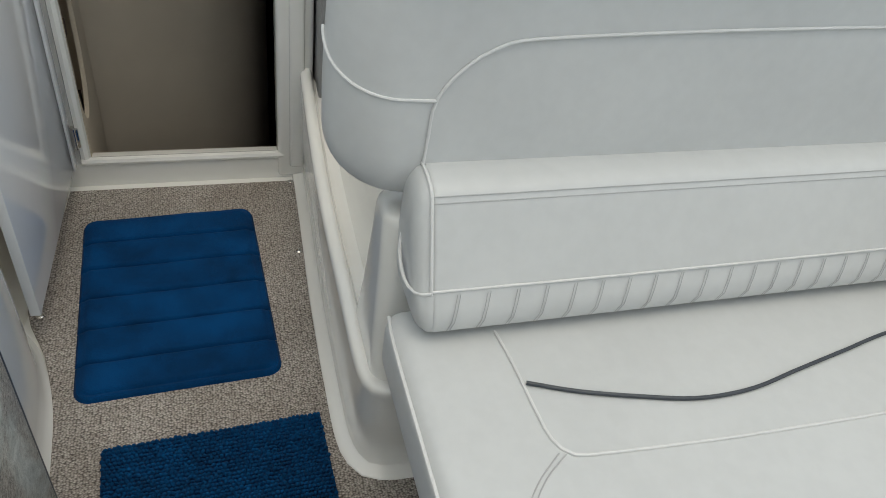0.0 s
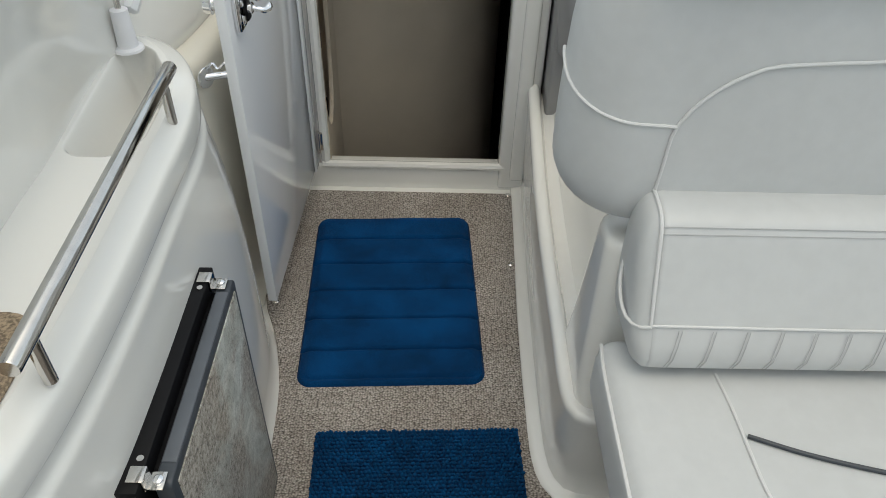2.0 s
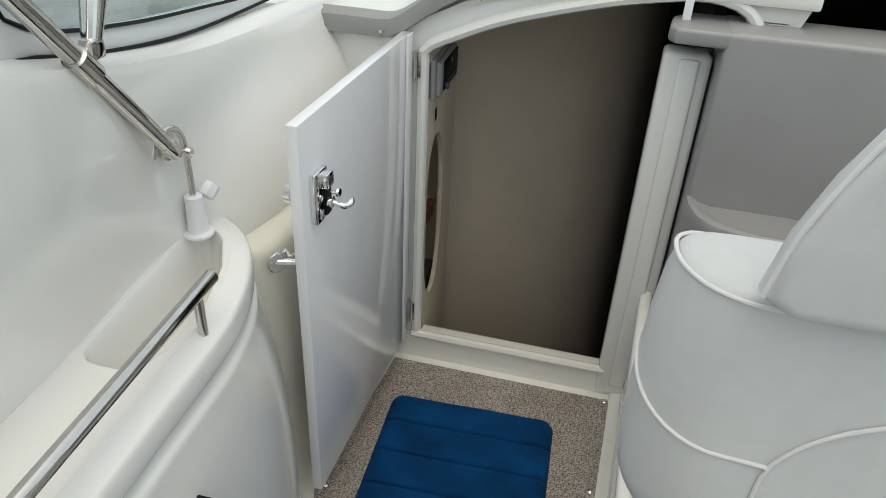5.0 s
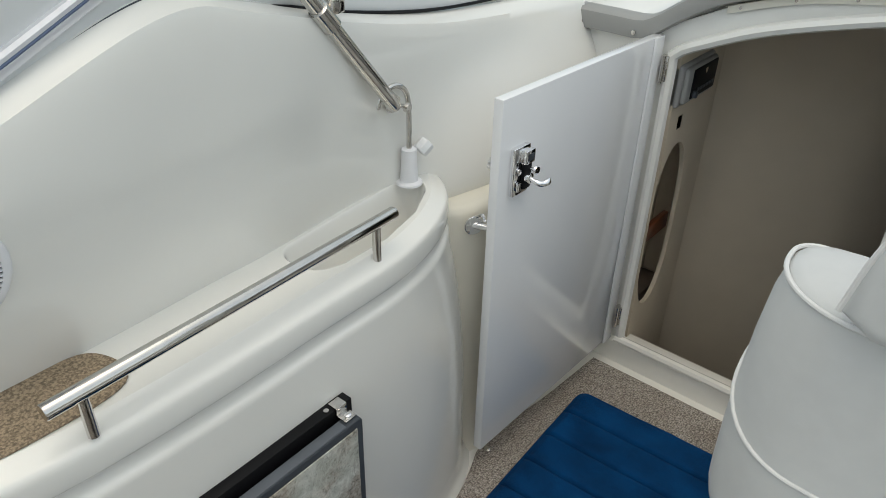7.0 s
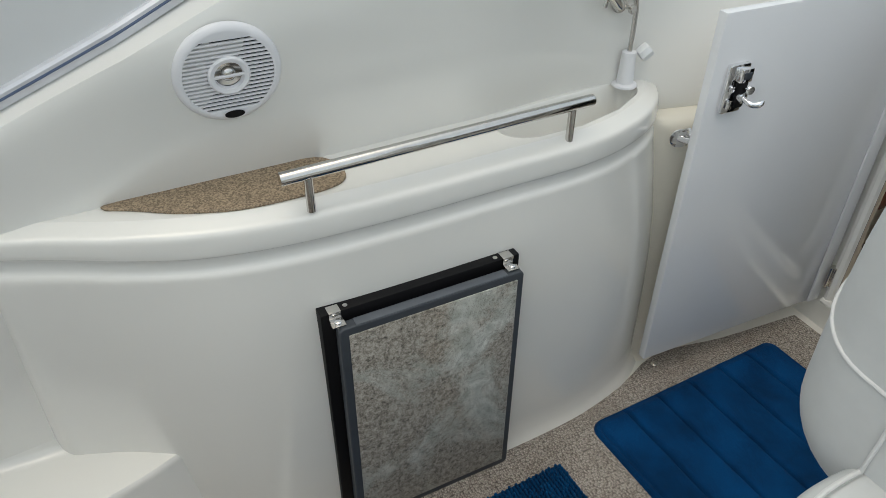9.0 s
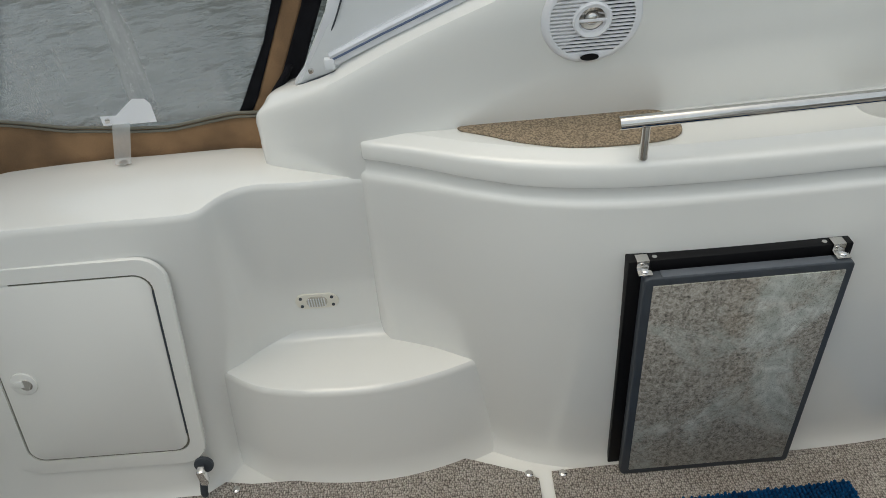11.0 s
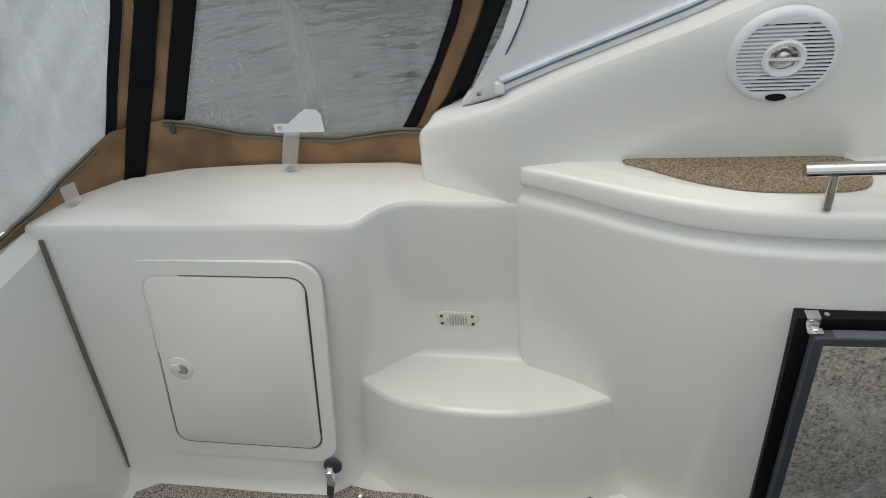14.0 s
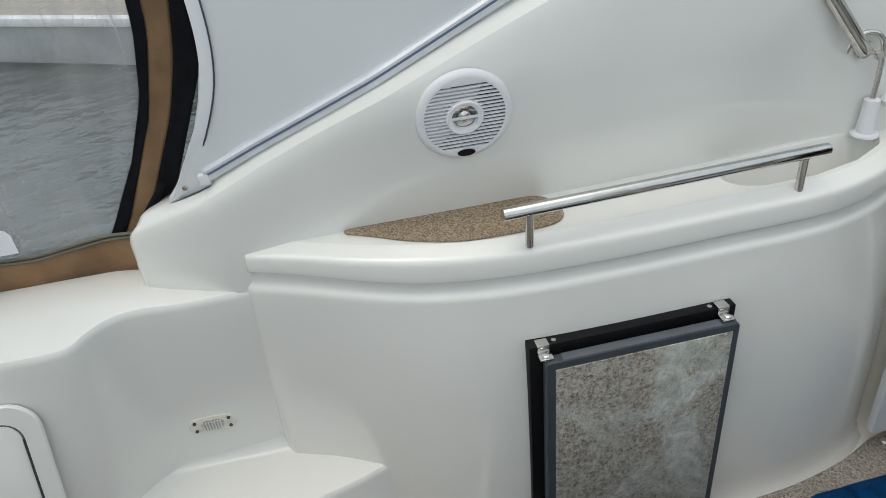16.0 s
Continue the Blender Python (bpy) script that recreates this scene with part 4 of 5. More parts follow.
for k in range(0, 8):
    a = radians(90 * k / 7)
    f = 0.10 + 0.895 * math.cos(a) ** 0.55
    rows.append([(0.652 - 0.030 * math.sin(a), cy + (y - cy) * f, cz + (z - cz) * f) for y, z in prof])
bm = grid(rows, True)
bm.faces.new(list(bm.verts)[-len(prof):])
bmesh.ops.recalc_face_normals(bm, faces=bm.faces)
part("end_panel", bm, VINYL, bol, "plump end panel")
front = prof[5:26]
part("piping", tube([(0.648, y - 0.001, z + 0.001) for y, z in front], 0.003, 8), PIPE, bol)
part("piping", tube([(0.648, -1.126, 0.563), (0.9, -1.128, 0.563), (XR, -1.128, 0.563)], 0.0022, 8), PIPE, bol)
part("piping", tube(cr([(0.636, -0.99, 0.605), (0.619, -1.03, 0.582), (0.615, -1.07, 0.561), (0.621, -1.102, 0.552), (0.635, -1.122, 0.556), (0.649, -1.129, 0.563)], 12), 0.003, 8), PIPE, bol)
for dz in (0.0, 0.010):
    part("stitching", tube([(0.65, -1.0665 - dz * 0.4, 0.700 - dz), (XR, -1.0665 - dz * 0.4, 0.700 - dz)], 0.0008, 5), STITCH, bol)
x = 0.69
while x < XR - 0.03:
    for o in (0.0, 0.005):
        part("rib_seam", tube([(x + o, -1.131, 0.558), (x + o - 0.004, -1.1405, 0.535), (x + o - 0.008, -1.147, 0.512), (x + o - 0.012, -1.142, 0.490)], 0.0006, 5), STITCH, bol)
    x += 0.050
back = thing("seat_back", "tall white vinyl helm seat back with rounded end", "seat back")
XL, YF, YB = 0.511, -1.0, -0.868


def back_plan(inset, n=10):
    """The rounded end of the seat back seen from above, drawn in by an inset."""
    a, f, b = XL + inset, YF + min(0.35 * inset, 0.02), YB - min(0.35 * inset, 0.02)
    r, q = min(0.10, (b - f) * 0.72), min(0.026, (b - f) * 0.22)
    out = [(XR, f), (1.0, f), (0.82, f), (a + r + 0.03, f)]
    out += [(a + r - r * math.sin(radians(90 * k / n)), f + r - r * math.cos(radians(90 * k / n))) for k in range(n + 1)]
    out += [(a + q - q * math.cos(radians(90 * k / n)), b - q + q * math.sin(radians(90 * k / n))) for k in range(n + 1)]
    return out + [(0.82, b), (XR, b)]


rows = []
for k in range(0, 10):
    a = radians(10 * k)
    rows.append([(x, y, 0.645 + 0.085 * (1 - math.cos(a))) for x, y in back_plan(0.075 * (1 - math.sin(a)))])
rows += [[(x, y, z) for x, y in back_plan(o)] for z, o in ((0.80, -0.001), (0.86, 0.0), (0.93, 0.003), (0.985, 0.008), (1.002, 0.012), (1.012, 0.014), (1.019, 0.020), (1.023, 0.028), (1.028, 0.05))]
bm = grid(rows)
vl = list(bm.verts)
bm.faces.new(vl[-len(rows[0]):])
bm.faces.new(vl[:len(rows[0])][::-1])
part("body", bm, VINYL, back)


def seam_on_back(pts, inset=0.0):
    """A seam round the end, as (share of the way from the front corner, height)."""
    base_p = np.array(back_plan(inset - 0.0015))[3:-1]
    ln = np.r_[0, np.cumsum(np.linalg.norm(np.diff(base_p, axis=0), axis=1))]
    return [(float(np.interp(w, ln, base_p[:, 0])), float(np.interp(w, ln, base_p[:, 1])), z) for w, z in pts]


up = [(0.589, 1.041), (0.600, 1.100), (0.620, 1.158), (0.652, 1.223), (0.71, 1.298), (0.81, 1.353), (1.0, 1.368), (XR, 1.368), (XR, 1.025), (0.62, 1.022)]
cushion("headrest", up, -1.026, -0.984, "y", 0.018, VINYL, back)
part("piping", tube(cr([(x + 0.002, -1.017, z) for x, z in up[:7]], 40), 0.0028, 8), PIPE, back)
part("piping", tube(seam_on_back([(w, 1.016) for w in np.linspace(0.0, 0.24, 40)], 0.014), 0.0026, 8), PIPE, back)
part("piping", tube([(0.656, -1.002, 0.822)] + seam_on_back([(w, 0.823 + 0.046 * (w / 0.18) ** 2.2) for w in np.linspace(0.015, 0.20, 36)]), 0.0026, 8), PIPE, back)
part("piping", tube(cr([(0.648, -1.002, 0.70), (0.651, -1.002, 0.76), (0.656, -1.002, 0.822), (0.69, -1.002, 0.872), (0.74, -1.002, 0.905), (0.80, -1.002, 0.917), (1.06, -1.002, 0.93), (1.4, -1.002, 0.94), (XR, -1.002, 0.945)], 60), 0.0026, 8), PIPE, back)
ob = part("cable", tube(cr([(0.782, -1.245, 0.466), (0.86, -1.275, 0.466), (0.96, -1.302, 0.466), (1.05, -1.32, 0.466), (1.15, -1.318, 0.466), (1.26, -1.295, 0.466), (1.38, -1.27, 0.466), (1.5, -1.245, 0.466), (1.7, -1.22, 0.466)], 60), 0.0035, 8), SLATE)
tagged(ob, "dark grey cable lying across the seat cushion", "cable")

# ---- windscreen frame, glass and trim rail ----
def coaming_x(y):
    return float(np.interp(y, st[:, 1], st[:, 0] + n2[:, 0] * 0.0)) - 0.043 + float(np.interp(y, [-2.0, -1.8, -1.6, -1.0, -0.5, 0.0], [0.0, 0.012, 0.044, 0.040, 0.020, 0.0]))


screen = thing("windscreen", "white windscreen frame with tinted glass and black gasket", "windscreen")
ys = np.r_[np.linspace(-1.965, -1.0, 50), np.linspace(-0.98, 0.35, 40)]
sweep = cr(list(zip([-1.965, -1.9, -1.85, -1.69, -1.34, -1.13, -1.0, -0.77, -0.5, -0.16, 0.0, 0.35], [0.830, 0.862, 0.886, 0.962, 1.116, 1.185, 1.152, 1.090, 1.044, 1.022, 1.018, 1.015])), 200)
base_z = np.interp(ys, sweep[:, 0], sweep[:, 1])
sweep = cr(list(zip([-1.10, -0.98, -0.92, -0.69, -0.40, -0.25, 0.0, 0.35], [1.50, 1.25, 1.165, 1.108, 1.066, 1.05, 1.035, 1.03])), 160)
top_z = np.interp(ys, np.r_[[-1.965, -1.93, -1.885, -1.85, -1.84, -1.835], sweep[:, 0]], np.r_[[0.825, 0.89, 0.97, 1.06, 1.15, 1.50], sweep[:, 1]])
top_z = np.maximum(top_z, base_z + 0.008)
rows = []
for f, o in ((0.0, -0.012), (0.0, 0.0), (0.25, 0.004), (0.5, 0.004), (0.75, 0.003), (1.0, 0.0), (1.0, -0.012)):
    rows.append([(coaming_x(y) + o - 0.02 * f * max(0, (y + 1.0)), y, b + (t - b) * f) for y, b, t in zip(ys, base_z, top_z)])
part("frame", grid(rows), FRAMEW, screen, "satin white plastic frame")
part("gasket", tube([(coaming_x(y) + 0.003, y, b + 0.001 - 0.16 * max(0.0, -0.93 - y)) for y, b in zip(ys, base_z) if y > -1.07], 0.0032, 8), DARK, screen, "black rubber gasket")
part("joint", tube([(coaming_x(y) + 0.0035, y, b - 0.001) for y, b in zip(ys, base_z) if y < -1.05], 0.0016, 6), SLATE, screen, "dark sealed joint")
g_in = [(coaming_x(y) - 0.012, y, t - 0.006) for y, t in zip(ys, top_z) if y > -0.99]
part("glass", grid([g_in, [(x - 0.02, y, z + 0.12) for x, y, z in g_in], [(x - 0.02, y - 0.15, z + 0.40) for x, y, z in g_in]]), GLASS, screen, "teal tinted glass")
part("glass_seal", tube([(x + 0.012, y, z + 0.006) for x, y, z in g_in], 0.003, 6), DARK, screen)
aft_edge = cr([(-1.957, 0.838), (-1.93, 0.885), (-1.885, 0.965), (-1.853, 1.05), (-1.845, 1.15), (-1.86, 1.30), (-1.90, 1.48)], 40)
tr = part("edge_trim", grid([[(coaming_x(y) + 0.006, y - 0.002 + o, z) for y, z in aft_edge] for o in (0.0, 0.004, 0.018, 0.022)]), WPLAST, screen, "white edge trim with a screw")
part("groove", tube([(coaming_x(y) + 0.008, y + 0.019, z) for y, z in aft_edge], 0.0014, 6), SLATE, tr)
part("screw", moved(disc(0.005, 0.003, 0.001, 14), facing((coaming_x(-1.93) + 0.006, -1.929, 0.865), (1, 0, 0))), STEEL, tr)
part("screw", moved(disc(0.006, 0.003, 0.001, 14), facing((coaming_x(-1.10) + 0.004, -1.10, 1.205), (1, 0, 0))), STEEL, screen)
tl = cr([(-1.887, 0.892), (-1.74, 0.957), (-1.585, 1.027), (-1.34, 1.140), (-1.18, 1.213), (-1.05, 1.27)], 40)
tri = thing("trim_rail", "bright metal trim rail with a blue insert", "trim")
part("rail", grid([[(coaming_x(y) + ox, y + oz * -0.35, z + oz) for y, z in tl] for ox, oz in ((0.0, -0.013), (0.009, -0.012), (0.013, -0.006), (0.013, -0.002), (0.010, -0.0015), (0.010, 0.0015), (0.013, 0.002), (0.013, 0.006), (0.009, 0.010), (0.0, 0.011))]), TRIMW, tri)
part("insert", tube([(coaming_x(y) + 0.011, y, z) for y, z in tl], 0.0022, 6), BLUELINE, tri, "blue plastic insert")
part("end_cap", box((coaming_x(-1.885) + 0.0, -1.900, 0.875), (coaming_x(-1.885) + 0.014, -1.882, 0.895), 0.003), CLEARP, tri)

# ---- canopy pole with its clamps ----
pole = thing("canopy_pole", "stainless canopy tube pinned to the side wall", "pole")
pa, pb = Vector((-0.182, -0.745, 0.950)), Vector((-0.192, -0.962, 1.220))
pd = (pb - pa).normalized()
part("tube", tube([pa, pb, pa + pd * 1.3], 0.0125, 18), STEEL, pole)
cl = part("clamp", tube([pa + pd * 0.185, pa + pd * 0.187, pa + pd * 0.225, pa + pd * 0.227], [0.013, 0.0165, 0.0165, 0.013], 18), STEEL, pole)
q = pa + pd * 0.206
part("fork", box((q.x - 0.008, q.y + 0.006, q.z + 0.004), (q.x + 0.012, q.y + 0.032, q.z + 0.03), 0.004), STEEL, pole)
part("branch", tube([(q.x, q.y + 0.022, q.z + 0.022), (q.x - 0.002, q.y + 0.045, q.z + 0.075), (q.x - 0.002, q.y + 0.046, q.z + 0.078), (q.x - 0.015, q.y + 0.15, q.z + 0.5)], [0.012, 0.0165, 0.0125, 0.0125], 16), STEEL, pole)
part("wall_plate", moved(disc(0.017, 0.008, 0.002, 24), facing((-0.212, -0.712, 0.928), (1, 0, -0.1))), STEEL, pole)
part("end_eye", tube([pa + pd * 0.012, pa - pd * 0.012, pa - pd * 0.022, pa - pd * 0.026], [0.013, 0.013, 0.010, 0.004], 16), STEEL, pole)
part("pin", tube([(-0.206, -0.712, 0.928), (-0.180, -0.708, 0.927), (-0.179, -0.708, 0.927), (-0.172, -0.707, 0.926), (-0.171, -0.707, 0.926)], [0.004, 0.004, 0.0085, 0.0085, 0.006], 16), STEEL, pole, "round steel locking pin")

# ---- locker hatch ----
hatch = thing("locker_hatch", "white plastic access hatch closed in the locker face", "hatch")
v_up = Vector((-0.093, 0, 0.66)).normalized()
LH = Matrix.Translation((-0.010, 0, 0)) @ Matrix(((0, v_up.x, 0.990, 0), (1, 0, 0, 0), (0, v_up.z, 0.1395, 0), (0, 0, 0, 1)))


def skew(pts):
    return [(a - 0.075 * (0.34 - b), b) for a, b in pts]


outer_l, inner_l = skew(rounded(-2.670, 0.094, -2.252, 0.605, 0.055)), skew(rounded(-2.630, 0.130, -2.282, 0.572, 0.035))
bm = bmesh.new()
ringsets = []
for (lst, h) in ((outer_l, -0.004), (outer_l, 0.0015), ([(a * 0.95 + b * 0.05, c * 0.95 + d * 0.05) for (a, c), (b, d) in zip(outer_l, inner_l)], 0.004), (inner_l, 0.004), (inner_l, -0.006)):
    ringsets.append([bm.verts.new((a, b, h)) for a, b in lst])
for a, b in zip(ringsets, ringsets[1:]):
    for k in range(len(a)):
        bm.faces.new((a[k], a[(k + 1) % len(a)], b[(k + 1) % len(b)], b[k]))
part("frame", moved(bm, LH), GEL, hatch)
lid = skew(rounded(-2.6262, 0.1340, -2.2868, 0.5676, 0.0320))
ld = part("lid", moved(prism(lid, -0.006, 0.0035, "z", 0.002, 2), LH), GEL, hatch)
part("gap", moved(prism(skew(rounded(-2.629, 0.131, -2.283, 0.571, 0.034)), -0.004, 0.0012, "z"), LH), OLIVE, hatch)
part("hinge_line", moved(prism(skew([(-2.2862, 0.18), (-2.2826, 0.18), (-2.2826, 0.535), (-2.2862, 0.535)]), 0.0, 0.0044, "z"), LH), SLATE, hatch, "dark hinge gap")
lkx, lky = -2.583, 0.343
lock = part("latch", moved(disc(0.027, 0.0065, 0.002, 28), LH @ Matrix.Translation((lkx, lky, 0.001))), GEL, ld)
part("keyhole", moved(disc(0.013, 0.0075, 0.001, 20), LH @ Matrix.Translation((lkx + 0.005, lky - 0.002, 0.001))), STEEL, lock)
part("grip", moved(box((lkx - 0.020, lky - 0.006, 0.006), (lkx + 0.002, lky + 0.010, 0.0105), 0.002), LH), GEL, lock)

# ---- small fittings ----
lamp = thing("courtesy_light", "small oval courtesy light with a ribbed lens", "light")
LT = facing((-0.2045, -2.005, 0.37), (1, 0, -0.05))
axis_y = abs((LT.to_3x3() @ Vector((0, 1, 0))).y) > 0.5
turn_l = Matrix.Rotation(0 if not axis_y else radians(90), 4, "Z")


def on_lamp(bm):
    return moved(bm, LT @ turn_l)


part("rim", on_lamp(prism(rounded(-0.046, -0.021, 0.046, 0.021, 0.0205), 0, 0.007, "z", 0.002, 2)), CREAM, lamp)
part("lens", on_lamp(prism(rounded(-0.022, -0.014, 0.022, 0.014, 0.0135), 0.006, 0.0095, "z", 0.001, 2)), LENS, lamp)
for k in range(-3, 4):
    part("rib", on_lamp(box((k * 0.0055 - 0.001, -0.011, 0.009), (k * 0.0055 + 0.001, 0.011, 0.0125), 0)), CLEARP, lamp)
for a in (-0.033, 0.033):
    for b in (-0.011, 0.011):
        part("screw", on_lamp(moved(disc(0.0035, 0.002, 0, 10), Matrix.Translation((a, b, 0.007)))), SLATE, lamp)
tapo = thing("deck_tap", "small black and chrome tap low on the locker", "tap")
part("flange", moved(disc(0.021, 0.010, 0.003), facing((-0.022, -2.283, 0.088), (1, 0, 0.14))), SLATE, tapo)
part("lever", box((-0.010, -2.293, 0.05), (0.012, -2.277, 0.098), 0.004), CHROME, tapo)
part("nozzle", tube([(0.0, -2.288, 0.06), (0.012, -2.292, 0.03), (0.012, -2.292, 0.02)], [0.009, 0.008, 0.007], 14), SLATE, tapo)
bead = part("corner_piping", tube([(-0.088, -2.797, 0.645), (-0.05, -2.797, 0.34), (-0.016, -2.797, 0.035)], 0.0045, 8), OLIVE)
tagged(bead, "dark welt in the corner of the transom panel", "piping", kind="structure")


def snap(x, y, z=0.004):
    o = thing("carpet_snap", "small round metal carpet snap", "snap", "carpet snaps")
    part("cap", moved(grid([[(r * math.cos(a), r * math.sin(a), h) for a in np.linspace(0, 2 * math.pi, 16, endpoint=False)] for r, h in ((0.0095, 0), (0.0092, 0.0022), (0.006, 0.0048), (0.0015, 0.005), (0.0002, 0.005))], True), Matrix.Translation((x, y, z))), STEEL, o)


for x, y in ((0.556, -0.055), (0.543, -0.373), (-0.07, -0.532), (0.009, -1.585), (0.014, -1.512), (-0.006, -2.232)):
    snap(x, y)

# ---- canvas enclosure ----
CPL = np.array([(-0.31, -1.4), (-0.315, -1.9), (-0.33, -2.05), (-0.345, -2.12), (-0.345, -2.37), (-0.325, -2.58), (-0.29, -2.70), (-0.2, -2.79), (-0.08, -2.84), (0.2, -2.88), (1.0, -2.9), (2.2, -2.9)])
CLEN = np.r_[0, np.cumsum(np.linalg.norm(np.diff(CPL, axis=0), axis=1))]


def on_canvas(s_, z, off=0.0):
    """A place on the canvas wall: metres along its foot, height, and metres inward."""
    x, y = np.interp(s_, CLEN, CPL[:, 0]), np.interp(s_, CLEN, CPL[:, 1])
    x2, y2 = np.interp(s_ + 0.03, CLEN, CPL[:, 0]), np.interp(s_ + 0.03, CLEN, CPL[:, 1])
    d = Vector((x2 - x, y2 - y, 0)).normalized()
    w = 0.004 * noise.noise((s_ * 6, z * 5, 3.0))
    return (x - d.y * (off + w), y + d.x * (off + w), z)


def band(name, a, b, material, off, parent, across=8, rows_=40, label=""):
    """A strip of cloth between two lines given as (height, metres along)."""
    za, sa = zip(*a)
    zb, sb = zip(*b)
    rr = []
    for f in np.linspace(0, 1, rows_):
        z1, z2 = za[0] + (za[-1] - za[0]) * f, zb[0] + (zb[-1] - zb[0]) * f
        s1, s2 = np.interp(z1, za, sa), np.interp(z2, zb, sb)
        rr.append([on_canvas(s1 + (s2 - s1) * k, z1 + (z2 - z1) * k, off) for k in np.linspace(0, 1, across)])
    return thick(part(name, grid(rr), material, parent, label), 0.002, 0.0)


enc = thing("canvas_enclosure", "tan canvas enclosure with clear vinyl windows and black zips", "canvas")


def rise(pts):
    """Carries a line on up to the canopy."""
    return pts + [(1.30, pts[-1][1] + 0.005), (1.50, pts[-1][1] + 0.04), (1.92, pts[-1][1] + 0.13)]


L_win = rise([(0.74, 0.71), (0.763, 0.693), (0.888, 0.621), (1.0, 0.573), (1.10, 0.552), (1.154, 0.547)])
L_blk = rise([(0.755, 0.672), (0.762, 0.664), (0.97, 0.567), (1.10, 0.531), (1.152, 0.526)])
L_tan = rise([(0.66, 0.662), (0.69, 0.655), (0.736, 0.642), (0.967, 0.531), (1.06, 0.50), (1.147, 0.484)])
L_zip = rise([(0.69, 0.652), (0.747, 0.634), (0.839, 0.555), (0.962, 0.499), (1.054, 0.458), (1.143, 0.451)])


def slant(s0, z0):
    return [(z0, s0), (1.03, s0 - 0.415 * (1.03 - z0)), (1.92, s0 - 0.415 * (1.03 - z0) - 0.16)]


B1a, B1b = slant(1.155, 0.785), slant(1.20, 0.785)
Z2a, Z2b = slant(1.275, 0.67), slant(1.325, 0.67)
B3a, B3b = slant(1.304, 0.772), slant(1.327, 0.772)
seam_top = [(0.64, 0.755), (0.70, 0.752), (0.841, 0.733), (0.935, 0.738), (1.043, 0.751), (1.143, 0.779), (1.205, 0.789), (1.318, 0.780), (1.416, 0.732), (1.51, 0.695), (1.60, 0.682), (1.80, 0.69), (2.6, 0.70), (3.6, 0.70)]
ss = np.linspace(0.645, 3.6, 160)
sz = np.interp(ss, *zip(*seam_top))
bt = part("hem", grid([[on_canvas(a, 0.66 + (b - 0.66) * f, 0.003 + 0.004 * f) for a, b in zip(ss, sz)] for f in (0, 0.35, 0.7, 1.0)]), TAN, enc, "stained tan canvas hem")
thick(bt, 0.002, 0.0)
for o in (0.0, -0.008):
    for near, far in ((0.0, 1.215), (1.335, 9.0)):
        part("binding", tube([on_canvas(a, b + o, 0.010) for a, b in zip(ss, sz) if near < a < far], 0.0030, 6), OLIVE, enc)
band("window", [(z, s_) for z, s_ in L_win], [(0.74, 1.17)] + B1a, VISTA, 0.0, enc, 30, 50, "scuffed clear vinyl window")
band("zip_band", L_win, L_blk, BLACKCLOTH, 0.006, enc)
band("panel_edge", L_blk, L_tan, TAN, 0.004, enc)
band("zip_band", L_tan, L_zip, BLACKCLOTH, 0.007, enc, 6)
part("zip_pull", tube([on_canvas(0.652, 0.70, 0.02), on_canvas(0.646, 0.74, 0.022), on_canvas(0.61, 0.80, 0.02), on_canvas(0.575, 0.85, 0.018)], [0.008, 0.012, 0.010, 0.005], 8), BLACKCLOTH, enc)
band("zip_band", B1a, B1b, BLACKCLOTH, 0.006, enc)
band("panel_edge", B1b, slant(1.235, 0.785), TAN, 0.003, enc)
band("zip_band", Z2a, Z2b, BLACKCLOTH, 0.009, enc)
band("panel_edge", slant(1.272, 0.785), B3a, TAN, 0.002, enc)
band("zip_band", B3a, B3b, BLACKCLOTH, 0.006, enc)
zp = on_canvas(1.185, 0.782, 0.016)
part("zip_pull", box((zp[0] - 0.003, zp[1] - 0.005, zp[2] - 0.022), (zp[0] + 0.003, zp[1] + 0.005, zp[2] + 0.004), 0.002), SLATE, enc)
rr = []
for f in np.linspace(0, 1, 90):
    row = []
    for k in np.linspace(0, 1, 200):
        s_ = 1.31 + k * 2.3
        zb = float(np.interp(s_, *zip(*seam_top))) - 0.004
        z = zb + (1.92 - zb) * f
        sh_ = -0.415 * (min(z, 1.03) - 0.775) - 0.18 * max(0, z - 1.03)
        row.append(on_canvas(s_ + sh_ * (1 - k), z, (0.016 * noise.noise((s_ * 14 + z * 6, z * 2.0, 1.0)) + 0.009 * abs(noise.noise((s_ * 30 + z * 17, z * 5.0, 4.0)))) * min(1, f * 6)))
    rr.append(row)
part("window", grid(rr), CREASED, enc, "creased clear vinyl window")
for s0, ht in ((0.93, 0.785), (1.435, 0.735)):
    sp = thing("snap_strap", "clear plastic strap snapped down to the deck", "strap", "canvas straps")
    lo_, hi_ = on_canvas(s0 + 0.018, 0.678, 0.035), on_canvas(s0, ht - 0.03, 0.016)
    part("strip", grid([[on_canvas(s0 + d + 0.016 * (1 - f), 0.678 + (ht - 0.025 - 0.678) * f, 0.045 - 0.030 * f) for d in (-0.018, 0.018)] for f in np.linspace(0, 1, 8)]), SMOKE, sp)
    part("snap", moved(disc(0.009, 0.004, 0.001, 16), Matrix.Translation((lo_[0], lo_[1], 0.674))), STEEL, sp)
tb = thing("vinyl_tab", "white plastic tab buttoned to the window hem", "tab")
part("tab", grid([[on_canvas(a, z0, 0.018) for a in np.linspace(0.862, 0.968, 8)] for z0 in (0.75, 0.77)]), WPLAST, tb)
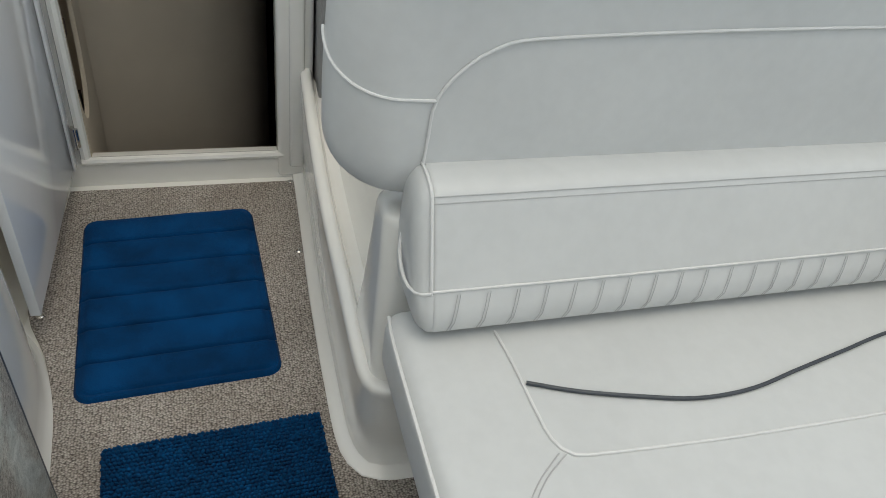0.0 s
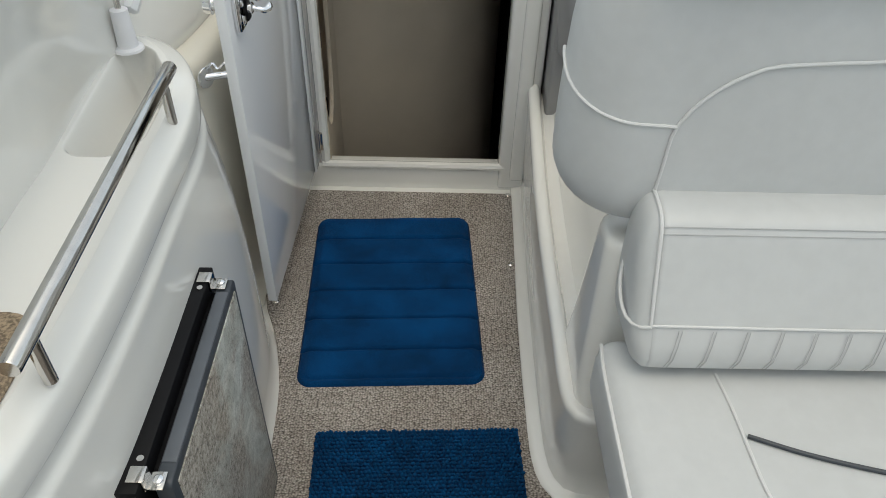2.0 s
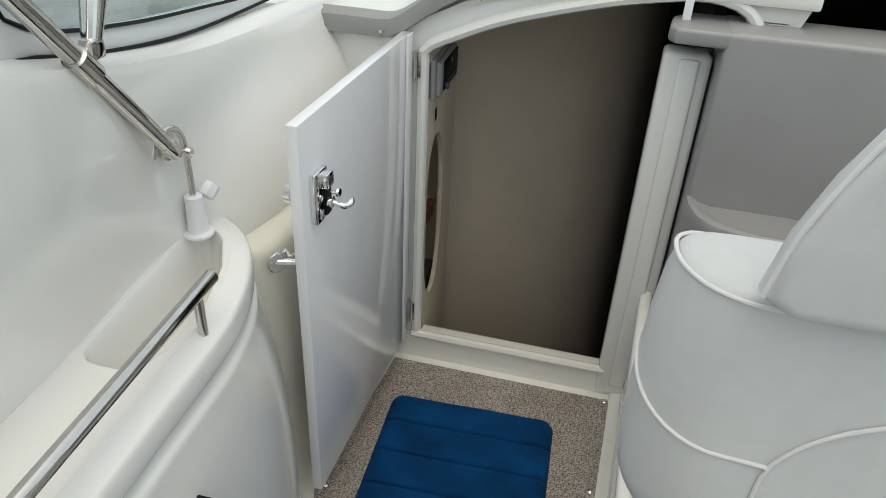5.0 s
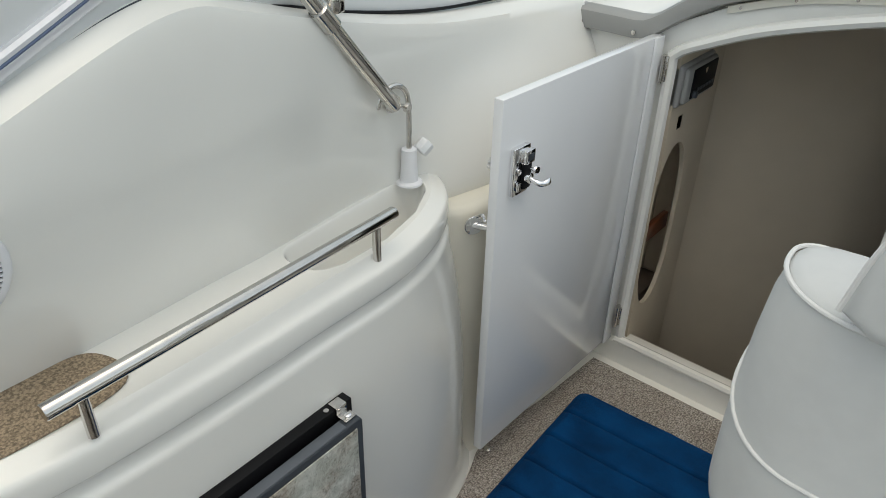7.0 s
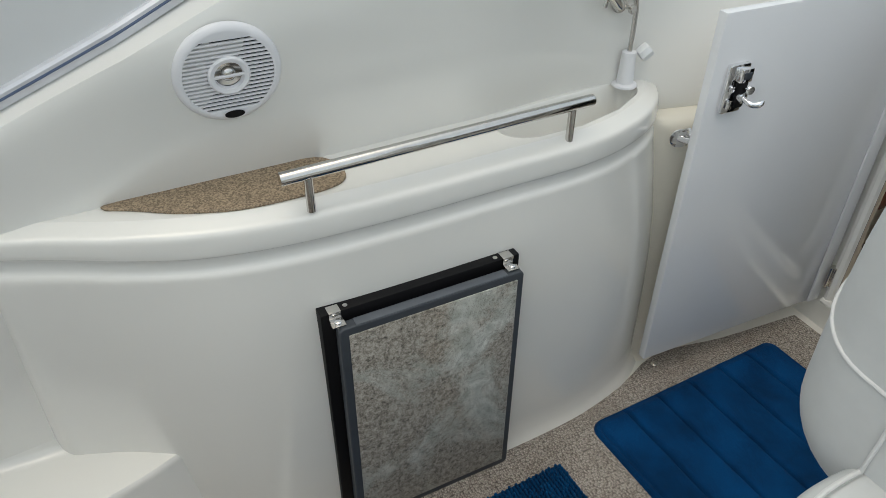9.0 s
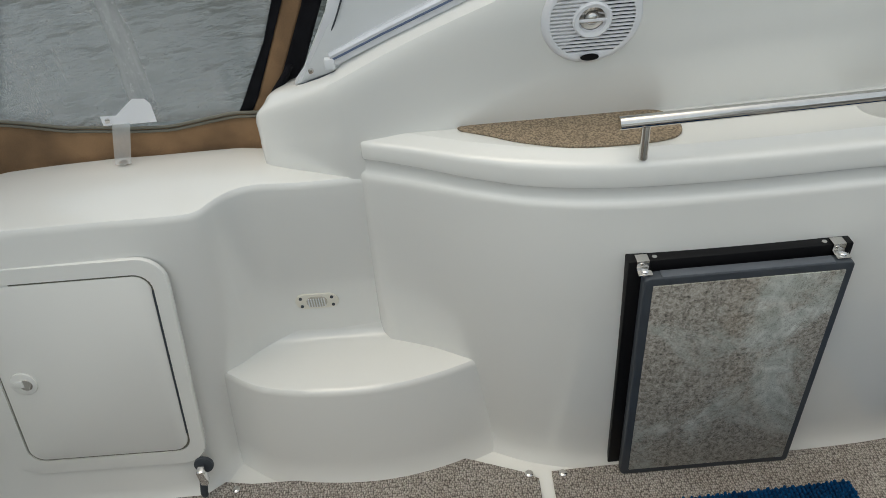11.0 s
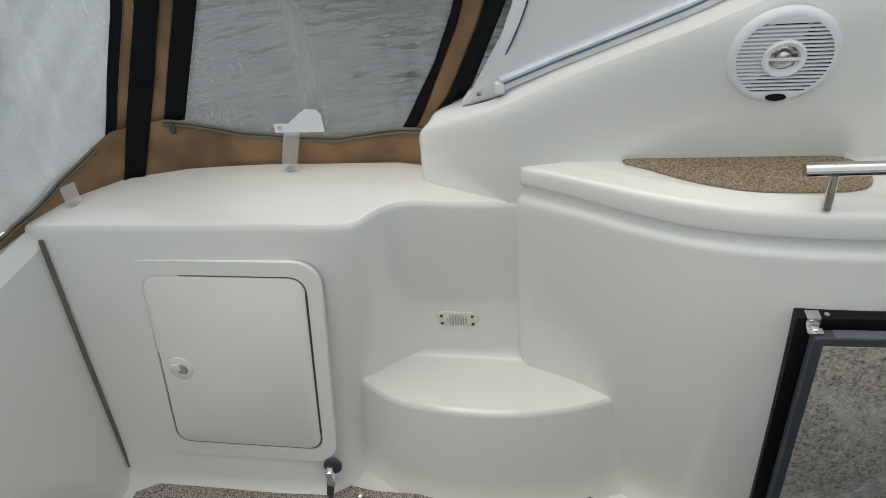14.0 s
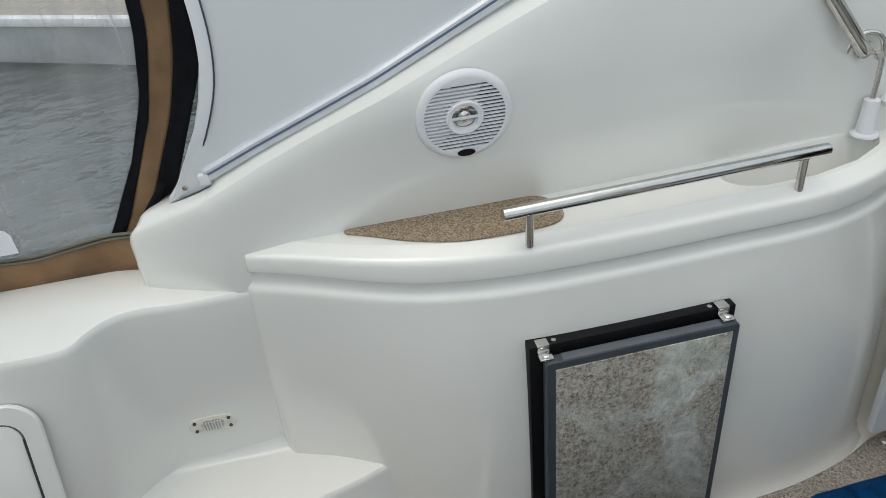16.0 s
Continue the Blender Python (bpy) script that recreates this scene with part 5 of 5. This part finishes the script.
part("flap", grid([[on_canvas(0.862, 0.77, 0.019), on_canvas(0.935, 0.77, 0.019)], [on_canvas(0.862, 0.788, 0.019), on_canvas(0.912, 0.788, 0.019)], [on_canvas(0.870, 0.80, 0.02), on_canvas(0.893, 0.802, 0.02)]]), WPLAST, tb)
bp = on_canvas(0.955, 0.761, 0.019)
part("button", moved(disc(0.005, 0.003, 0.001, 12), facing(bp, (1, 0.1, 0))), STEEL, tb)

# ---- plain hull sides that close the boat ----
hull_plan = [(-0.44, -2.98), (-0.44, -2.5), (-0.45, -2.0), (-0.54, -1.0), (-0.70, 0.0), (-0.70, 1.2), (-0.45, 2.62), (1.8, 2.62), (2.15, 1.2), (2.15, 0.0), (2.12, -2.98)]
hl = cr(hull_plan + hull_plan[:1], 120)
ob = part("hull", grid([[(0.72 + (x - 0.72) * k, y * (0.5 + 0.5 * k), z) for x, y in hl] for k, z in ((0.80, -1.05), (0.90, -0.5), (0.98, 0.2), (1.0, 0.655))]), GEL)
tagged(ob, "plain white gelcoat hull sides", "hull", kind="structure")

# ---- outside: water and the neighbouring dock ----
ob = part("water", box((-300, -300, -1.2), (300, 300, -0.95), 0), WATER)
tagged(ob, "rippled grey harbour water", "water", kind="structure")
dock = thing("dock", "weathered plank dock with a white float edge", "dock")
DK = pose(-7.2, -3.475, 0, 0, 0, -118.5)
# along the edge is x, away from the boat is -y
part("float", moved(box((-14, -3.0, -0.90), (14, -0.02, -0.46), 0.03), DK), FLOAT, dock, "grey dock float")
part("edge_beam", moved(box((-14, -0.10, -0.47), (14, 0.04, -0.38), 0.01), DK), WPLAST, dock)
plank = prism([(-0.068, 0), (0.068, 0), (0.068, 0.04), (-0.068, 0.04)], -3.0, -0.10, "y", 0.004, 1)
pm = None
for k in range(100):
    if pm is None:
        o = part("plank", moved(plank, Matrix.Identity(4)), DOCKWOOD, dock)
        pm = o.data
    else:
        o = new("plank", pm)
        o.parent = dock
    o.matrix_basis = DK @ Matrix.Translation((-7 + 0.145 * k, 0, -0.44))
